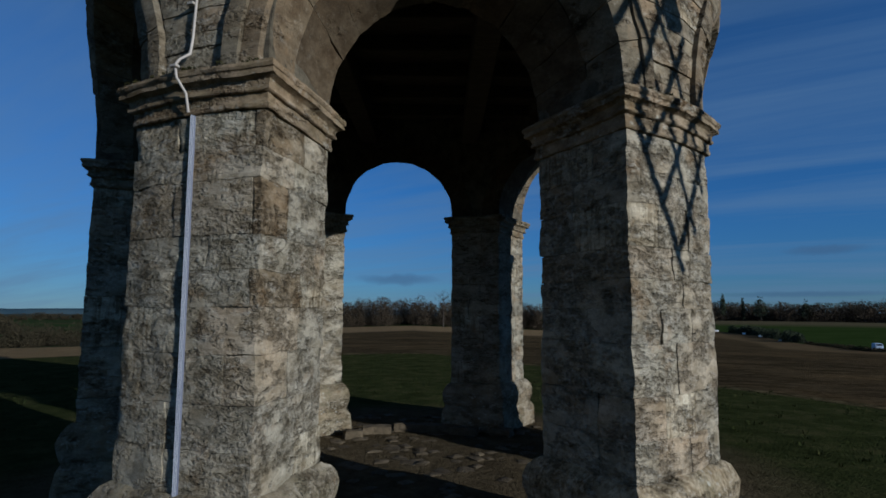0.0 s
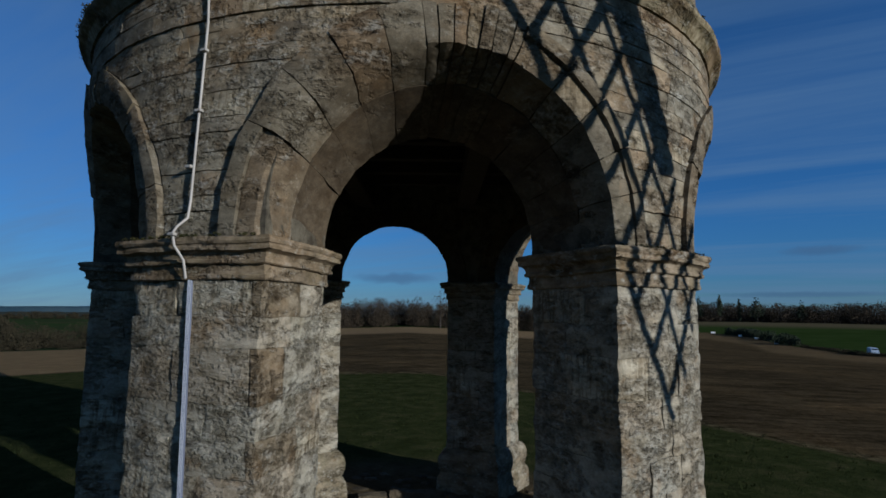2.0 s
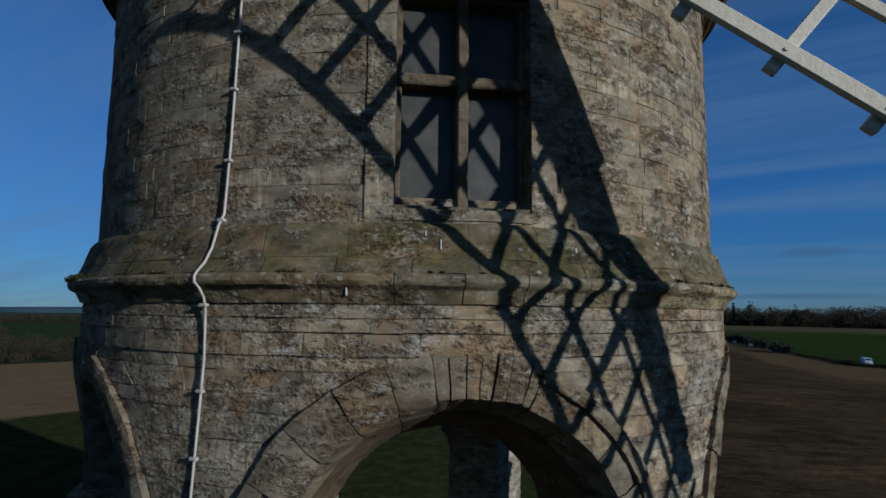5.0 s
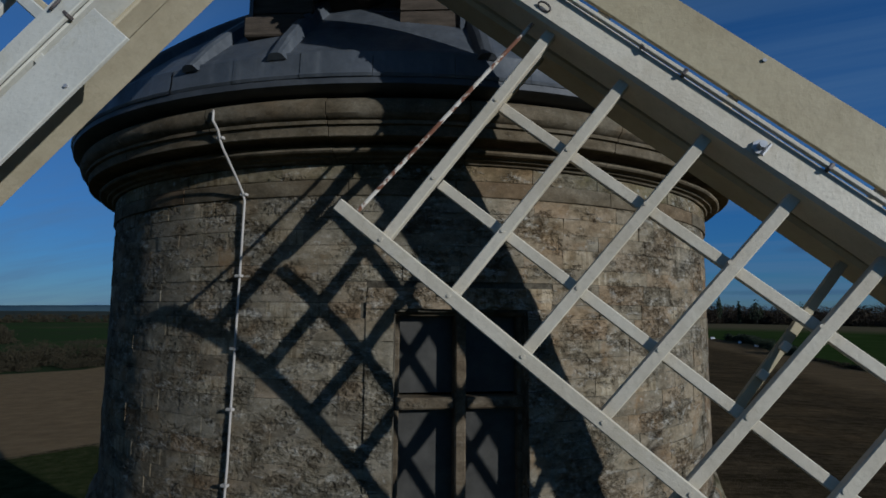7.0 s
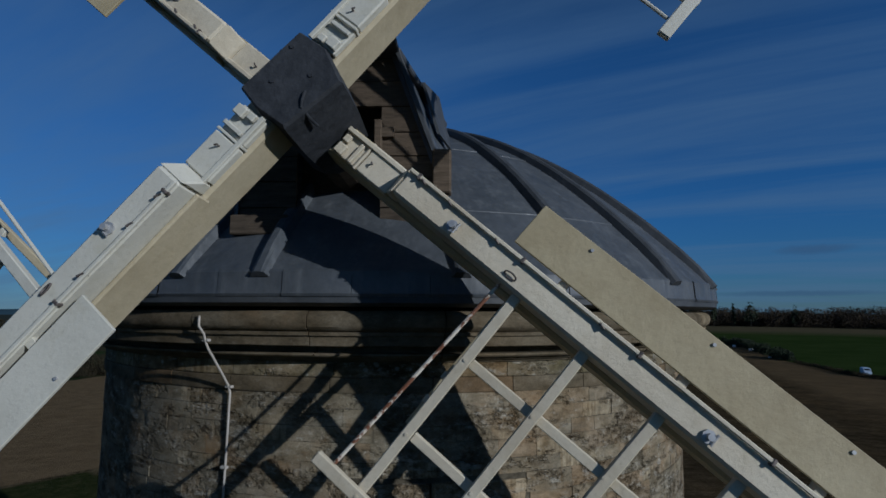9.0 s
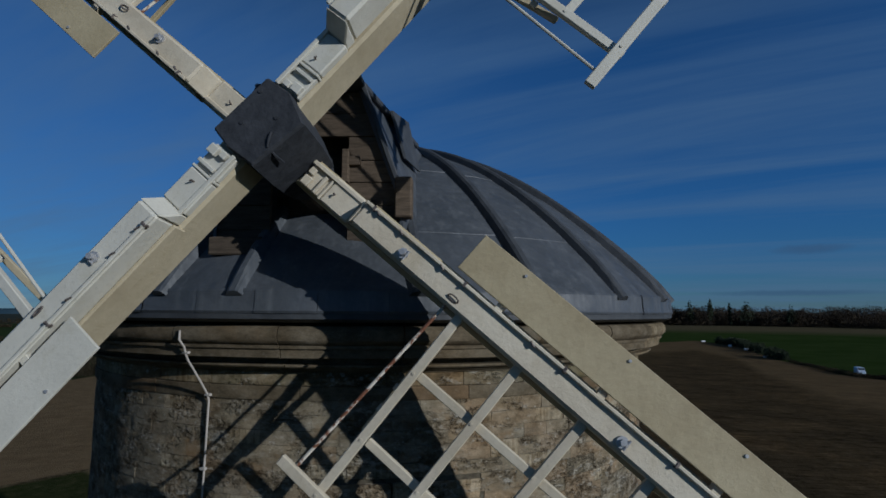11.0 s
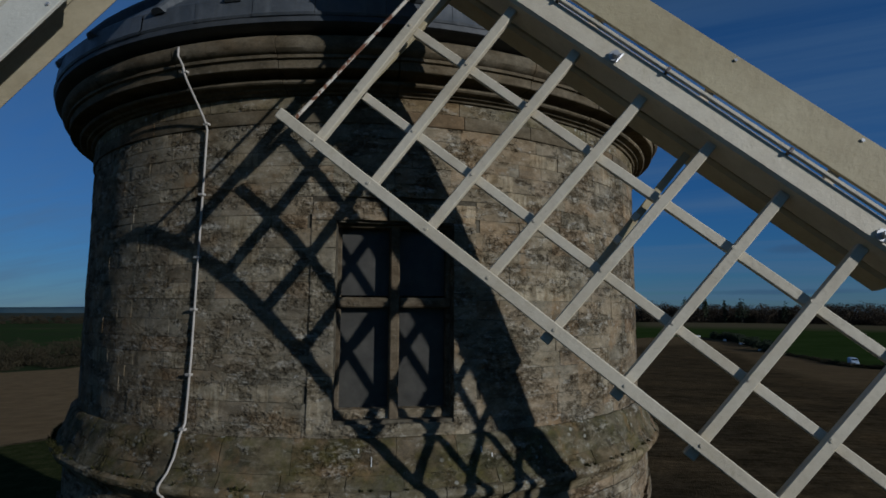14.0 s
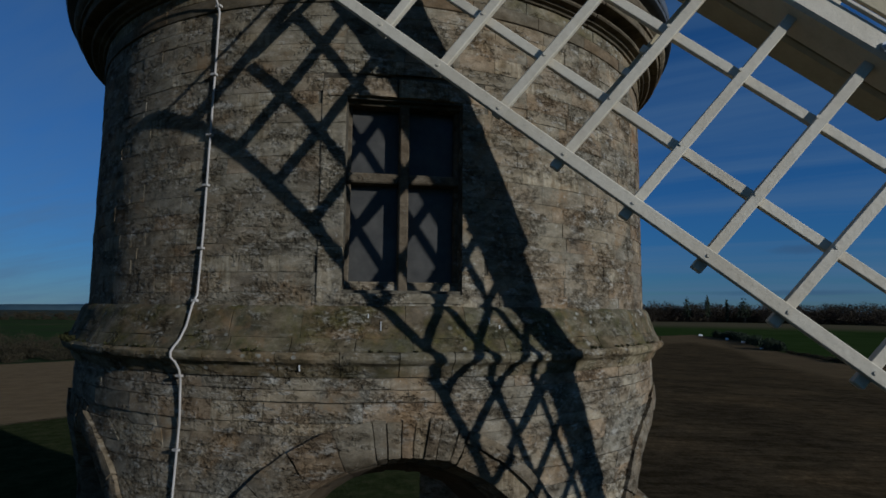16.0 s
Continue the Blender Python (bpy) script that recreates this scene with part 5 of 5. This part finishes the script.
def clumps(verts, faces, c, rx, rz, n, size, rnd, lean=0.45, shape=0.0):
    """Small slender leaves of twig spread through an uneven crown; shape > 0 narrows it upwards."""
    off = Vector((rnd.uniform(-50, 50), rnd.uniform(-50, 50), 0))
    made = 0
    while made < n:
        p = Vector((rnd.uniform(-1, 1), rnd.uniform(-1, 1), rnd.uniform(-1, 1)))
        lim = 0.72 + 0.55 * noise.noise(p * 1.9 + off)
        k = 1 - shape * (p.z * 0.5 + 0.5)
        if (p.x / max(k, 0.05)) ** 2 + (p.y / max(k, 0.05)) ** 2 + p.z ** 2 > lim:
            continue
        made += 1
        q = c + Vector((p.x * rx, p.y * rx, p.z * rz))
        d = Vector((rnd.uniform(-1, 1), rnd.uniform(-1, 1), rnd.uniform(-0.2, 1.2))).normalized()
        s = d.cross(Vector((rnd.uniform(-1, 1), rnd.uniform(-1, 1), rnd.uniform(-1, 1)))).normalized()
        w = size * rnd.uniform(0.5, 1.2)
        i = len(verts)
        verts += [q - s * w * lean, q + s * w * lean, q + d * w * 1.3]
        faces.append((i, i + 1, i + 2))


def trunk(verts, faces, base, top, r0, r1, seg=5):
    d = (top - base).normalized()
    a = d.orthogonal().normalized()
    b = d.cross(a)
    i = len(verts)
    for p, r in ((base, r0), (top, r1)):
        for k in range(seg):
            t = 2 * math.pi * k / seg
            verts.append(p + (a * math.cos(t) + b * math.sin(t)) * r)
    for k in range(seg):
        k2 = (k + 1) % seg
        faces.append((i + k, i + k2, i + seg + k2, i + seg + k))


def wood(name, spots, h0, h1, n, size, material, label, seed, spread=0.30):
    rnd = random.Random(seed)
    verts, faces = [], []
    for b, d in spots:
        base = ground_at(b, d)
        h = rnd.uniform(h0, h1)
        trunk(verts, faces, base - Vector((0, 0, 0.5)), base + Vector((0, 0, h * 0.7)), h * 0.016, h * 0.006)
        clumps(verts, faces, base + Vector((0, 0, h * 0.56)), h * spread * rnd.uniform(0.8, 1.25), h * 0.46, n, size * rnd.uniform(0.8, 1.2), rnd)
        clumps(verts, faces, base + Vector((0, 0, h * 0.17)), h * spread * 1.35, h * 0.25, int(n * 0.8), size, rnd)
    return tagged(mesh_object(name, verts, faces, material), label, "woodland", kind="stuff")


rt = random.Random(33)
wood("centre_wood", [(-22 + 36 * i / 100 + rt.uniform(-0.4, 0.4), 292 + rt.uniform(0, 45)) for i in range(101)], 12.5, 17.0, 1150, 0.44, twigs, "leafless brown wood beyond the ploughed field", 1)
wood("right_wood", [(14 + 44 * i / 230 + rt.uniform(-0.3, 0.3), 740 + rt.uniform(0, 110)) for i in range(231)], 15, 27, 700, 1.05, twigs, "long dark wood along the ridge", 2, 0.50)


def field_edge(b):
    for (b0, d0), (b1, d1) in zip(FIELD_END, FIELD_END[1:]):
        if b <= b1:
            return d0 + (d1 - d0) * (b - b0) / (b1 - b0)
    return FIELD_END[-1][1]


edge = [-58 + 34 * i / 120 + rt.uniform(-0.3, 0.3) for i in range(121)]
wood("left_hedge", [(b, field_edge(b) + rt.uniform(3, 16)) for b in edge if noise.noise(Vector((b * 0.35, 0, 0))) > -0.12], 1.5, 3.2, 260, 0.2, hedge_mat, "low brown hedge at the field's end", 3, 0.55)
wood("left_copse", [(-39.5 + 9 * rt.random(), 152 + 70 * rt.random()) for i in range(30)], 3.4, 7.6, 520, 0.28, hedge_mat, "brown leafless copse behind the hedge", 13, 0.5)
HEDGES = ((-62, 330, -40, 360), (-64, 560, -30, 640), (-60, 760, -24, 800), (-66, 1000, -26, 1050), (-50, 345, -56, 900), (-38, 320, -40, 760))
spots = []
for b0, d0, b1, d1 in HEDGES:
    for i in range(70):
        k = (i + rt.random()) / 70
        spots.append((b0 + (b1 - b0) * k, d0 + (d1 - d0) * k + rt.uniform(-4, 4)))
wood("far_left_wood", spots, 2.5, 7.5, 190, 0.75, hedge_mat, "brown hedges and trees of the far farmland", 4, 0.75)


def single_tree(b, d, h, kind_label, seed, conifer=False, spread=0.3):
    rnd = random.Random(seed)
    base = ground_at(b, d)
    tree = thing("tree", kind_label, "tree", at=Matrix.Translation(base))
    verts, faces = [], []
    zero = Vector((0, 0, 0))
    trunk(verts, faces, zero - Vector((0, 0, 0.5)), Vector((0, 0, h * 0.75)), h * 0.022, h * 0.006, 6)
    if not conifer:
        for i in range(14):
            z = h * rnd.uniform(0.28, 0.7)
            a = rnd.uniform(0, 2 * math.pi)
            trunk(verts, faces, Vector((0, 0, z)), Vector((math.cos(a) * h * spread * 0.8, math.sin(a) * h * spread * 0.8, z + h * rnd.uniform(0.12, 0.3))), h * 0.008, h * 0.002, 4)
    mesh_object("trunk", verts, faces, bark, tree, "dark trunk with limbs")
    verts, faces = [], []
    if conifer:
        clumps(verts, faces, Vector((0, 0, h * 0.54)), h * spread, h * 0.50, 420, h * 0.05, rnd, 0.5, 0.85)
    else:
        clumps(verts, faces, Vector((0, 0, h * 0.62)), h * spread, h * 0.40, 330, h * 0.035, rnd, 0.16)
    mesh_object("crown", verts, faces, evergreen if conifer else twigs, tree, "dense dark crown" if conifer else "open leafless crown")


single_tree(0.35, 283, 19.5, "tall bare tree standing above the wood", 5)
single_tree(27.0, 742, 36, "tall dark conifer rising from the ridge wood", 6, True, 0.17)
single_tree(28.6, 745, 32, "slim dark conifer rising from the ridge wood", 7, True, 0.08)
single_tree(30.0, 741, 32, "broad dark evergreen in the ridge wood", 8, True, 0.42)
single_tree(33.4, 742, 27, "round evergreen crown above the ridge wood", 9, True, 0.36)
single_tree(25.2, 744, 33, "dark evergreen at the edge of the ridge wood", 10, True, 0.28)

# ---- grass tufts round the mill ----
m = Mat("grass_blades", rough=1.0, spec=0.0)
m.color(m.mix(0.85, m.ramp(m.noise(0.9, 6, 0.7), (0.3, (0.015, 0.020, 0.007)), (0.55, (0.031, 0.039, 0.013)), (0.75, (0.078, 0.070, 0.030))), m.ramp(m.island(), (0.0, 0.6), (1.0, 1.35)), "MULTIPLY"))
blades = m.m
rg = random.Random(71)
verts, faces = [], []
for i in range(5200):
    a, r = rg.uniform(0, 360), 5.2 + 21 * rg.random() ** 0.8
    c = polar(a, r, 0)
    if c.y + 1.85 * max(c.x, 0) > 25.5 or noise.noise(c * 0.4) < -0.25:
        continue
    c.z = ground_height(c.x, c.y) - 0.01
    tall = rg.uniform(0.03, 0.08) * (1.8 if rg.random() < 0.08 else 1.0)
    for k in range(5):
        d = Vector((rg.uniform(-1, 1), rg.uniform(-1, 1), 0)) * tall
        q, side = c + d * 0.7, Vector((-d.y, d.x, 0)).normalized() * rg.uniform(0.008, 0.018)
        n = len(verts)
        verts += [q - side, q + side, q + d * 0.8 + Vector((0, 0, tall))]
        faces.append((n, n + 1, n + 2))
tagged(mesh_object("grass_tufts", verts, faces, blades), "short rough winter grass round the mill", "grass", kind="stuff")

# ---- hills on the horizon ----
m = Mat("hazed_hills", rough=1.0, spec=0.0)
# blue tint and a weak glow stand in for haze over the distance
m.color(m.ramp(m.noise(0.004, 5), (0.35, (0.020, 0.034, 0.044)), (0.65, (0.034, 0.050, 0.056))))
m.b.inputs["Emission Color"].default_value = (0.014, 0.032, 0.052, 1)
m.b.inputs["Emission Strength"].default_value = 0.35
hills_mat = m.m
verts, faces = [], []
for i in range(241):
    b = -85 + 170 * i / 240
    for r, k in ((4300, 0.0), (4330, 0.75), (4400, 1.0), (4560, 0.5)):
        x, y = r * math.sin(radians(b)), r * math.cos(radians(b))
        top = 12 + 13 * noise.noise(Vector((b * 0.06, 2.0, 0))) + 4 * noise.noise(Vector((b * 0.5, 5.0, 0)))
        verts.append((x, y, -34 + (34 + top) * k))
for i in range(240):
    for j in range(3):
        n = i * 4 + j
        faces.append((n, n + 4, n + 5, n + 1))
tagged(mesh_object("backdrop_hills", verts, faces, hills_mat, smooth=True), "low wooded hills along the horizon with painted blue haze", "hills", kind="structure")

# ---- moss on the string course, droppings under the window ----
m = Mat("dark_moss", rough=0.95, spec=0.1)
m.color(m.mix(0.8, m.ramp(m.noise(9, 5), (0.3, (0.016, 0.018, 0.007)), (0.7, (0.050, 0.046, 0.014))), m.ramp(m.island(), (0.0, 0.6), (1.0, 1.3)), "MULTIPLY"))
moss_mat = m.m
rm = random.Random(61)
verts, faces = [], []
for i in range(95):
    a = rm.uniform(-72, -46) if i < 55 else rm.uniform(-60, 95)
    size = rm.uniform(0.03, 0.085) if i < 55 else rm.uniform(0.012, 0.035)
    clumps(verts, faces, polar(a, 3.81, 6.01), size, size * 0.6, 46 if i < 55 else 24, 0.016, rm)
for i in range(70):
    a = rm.choice((-22, 38)) + rm.uniform(-9.5, 9.5)
    clumps(verts, faces, polar(a, 3.70 + rm.uniform(0.0, 0.09), 3.782), rm.uniform(0.012, 0.035), rm.uniform(0.008, 0.018), 22, 0.012, rm)
tagged(mesh_object("moss_tufts", verts, faces, moss_mat), "dark moss tufts growing on the mouldings of the tower", "moss", kind="stuff")
m = Mat("lime_white", rough=0.9, spec=0.1)
m.color(m.ramp(m.noise(40, 4), (0.3, (0.42, 0.41, 0.38)), (0.7, (0.62, 0.61, 0.58))))
lime = m.m
for a, z, long, wide in ((3.4, 6.27, 0.035, 0.009), (5.0, 6.17, 0.075, 0.008), (-4.6, 5.85, 0.06, 0.012), (19.2, 6.23, 0.05, 0.012), (20.6, 6.19, 0.03, 0.014)):
    bm = bmesh.new()
    r0 = (skirt_r(z + long) if z > 6.0 else 3.785) + 0.006
    r1 = (skirt_r(z) if z > 6.0 else 3.765) + 0.006
    beam(bm, polar(a, r1, z), polar(a, r0, z + long), wide, 0.008, polar(a, 1, 0), 0.003)
    tagged(part("bird_dropping", bm, lime, None), "white streak of bird lime on the mossy stone", "dropping", "bird lime on the wall")

# ---- scrub, rubble heap and vehicles by the lower field edge ----
scrub_spots = []
for i in range(70):
    b = 27.9 + 5.6 * rt.random() ** 1.2
    scrub_spots.append((b, field_edge(b) + rt.uniform(1, 14)))
wood("scrub", scrub_spots, 2.2, 5.2, 260, 0.5, evergreen, "dark scrub on a heap by the field edge", 12, 0.62)
wood("ditch_brambles", [(b, field_edge(b) + rt.uniform(-1, 4)) for b in (34 + 8 * i / 60 for i in range(61))], 0.7, 1.5, 60, 0.30, hedge_mat, "red-brown brambles along the field ditch", 14, 1.1)

m = Mat("pale_van_paint", rough=0.35, spec=0.5)
m.color(m.ramp(m.noise(1.5, 4), (0.3, (0.42, 0.50, 0.62)), (0.7, (0.52, 0.60, 0.70))))
van_paint = m.m
m = Mat("car_glass", rough=0.1, spec=0.6)
m.color((0.02, 0.025, 0.03))
car_glass = m.m
m = Mat("tyre", rough=0.9)
m.color((0.02, 0.02, 0.02))
tyre = m.m
m = Mat("white_sheet", rough=0.6)
m.color(m.ramp(m.noise(2, 4), (0.3, (0.6, 0.6, 0.6)), (0.7, (0.8, 0.8, 0.8))))
sheet = m.m


def van(b, d, turn):
    base = ground_at(b, d)
    v = thing("van", "pale blue van parked at the field edge", "van", at=Matrix.Translation(base) @ pose(0, 0, 0, 0, 0, turn))
    bm = bmesh.new()
    box(bm, -2.5, 1.4, -0.95, 0.95, 0.45, 2.3, 0.16)
    box(bm, 1.3, 2.5, -0.93, 0.93, 0.45, 1.35, 0.14)
    vs = box(bm, 1.3, 2.05, -0.9, 0.9, 1.3, 2.25, 0.0, (0, 0, 0, -0.75))
    part("body", bm, van_paint, v, "pale blue panel body")
    bm = bmesh.new()
    vs = [bm.verts.new(c) for c in ((2.08, -0.8, 1.42), (2.08, 0.8, 1.42), (1.45, 0.75, 2.2), (1.45, -0.75, 2.2))]
    bm.faces.new(vs)
    part("windscreen", bm, car_glass, v, "sunlit windscreen")
    for x in (-1.6, 1.75):
        for y in (-0.9, 0.9):
            bm = bmesh.new()
            rod(bm, (x, y - 0.11, 0.36), (x, y + 0.11, 0.36), 0.36, 14)
            part("wheel", bm, tyre, v)
    return v


van(39.1, 204, -115)
for b, d, sz in ((28.9, 352, 1.1), (30.3, 324, 0.9), (31.9, 271, 0.6), (26.6, 396, 1.0)):
    base = ground_at(b, d)
    bm = bmesh.new()
    box(bm, -sz * 1.2, sz * 1.2, -sz * 0.5, sz * 0.5, 0.0, sz, 0.12)
    ob = part("covered_bale", bm, sheet, None)
    ob.matrix_basis = Matrix.Translation(base) @ pose(0, 0, 0, 0, 0, 40 * b)
    tagged(ob, "white sheeted heap lying among the dark scrub", "bale", "white heaps in the scrub")

# ---- worn cobbles and slabs under the arches ----
m = Mat("earthy_cobble", rough=0.95, spec=0.1)
m.color(m.mix(0.9, m.ramp(m.noise(9, 6, 0.7), (0.3, (0.050, 0.040, 0.025)), (0.7, (0.11, 0.088, 0.058))), m.ramp(m.island(), (0.0, 0.6), (1.0, 1.3)), "MULTIPLY"))
m.bump(m.noise(30, 5, 0.7), 0.015)
cobble_mat = m.m
rc = random.Random(17)
cv, cf = [], []
for i in range(420):
    r, a = 3.9 * math.sqrt(rc.random()), rc.uniform(0, 360)
    c = polar(a, r, ground_height(*polar(a, r, 0).xy) - 0.01)
    sx, sy, sz, tw = rc.uniform(0.05, 0.13), rc.uniform(0.05, 0.11), rc.uniform(0.015, 0.04), rc.uniform(0, 3)

    def place(a_, b_, c_):
        x, y = (a_ - 0.5) * 2 * sx, (b_ - 0.5) * 2 * sy
        return c + Vector((x * math.cos(tw) - y * math.sin(tw), x * math.sin(tw) + y * math.cos(tw), c_ * sz * (1.0 if abs(a_ - 0.5) < 0.4 and abs(b_ - 0.5) < 0.4 else 0.6)))
    v, f = stone_geometry(place, None, (3, 3, 1), 0.010, 0.012, i)
    n = len(cv)
    cv += v
    cf += [tuple(q + n for q in w) for w in f]
ob = tagged(mesh_object("cobbles", cv, cf, cobble_mat), "worn cobbles set in brown earth under the arches", "cobbles", kind="stuff")
for i, (a, r, w, d_, turn) in enumerate(((196, 2.4, 0.5, 0.22, 8), (184, 2.5, 0.45, 0.2, -3), (173, 2.45, 0.6, 0.24, -10), (160, 2.3, 0.5, 0.2, -22), (146, 2.5, 0.4, 0.22, -30), (207, 2.2, 0.3, 0.24, 20))):
    c = polar(a, r, ground_height(*polar(a, r, 0).xy) - 0.03)

    def place(a_, b_, c_):
        return c + pose(0, 0, 0, 0, 0, turn).to_3x3() @ Vector(((a_ - 0.5) * w, (b_ - 0.5) * d_, c_ * 0.15))
    v, f = stone_geometry(place, None, (5, 3, 2), 0.02, 0.025, i + 90, 0.04)
    ob = mesh_object("kerb_stone", v, f, cobble_mat)
    tagged(ob, "rough kerb stone bedded in the earth floor", "stone", "kerb stones of the floor")
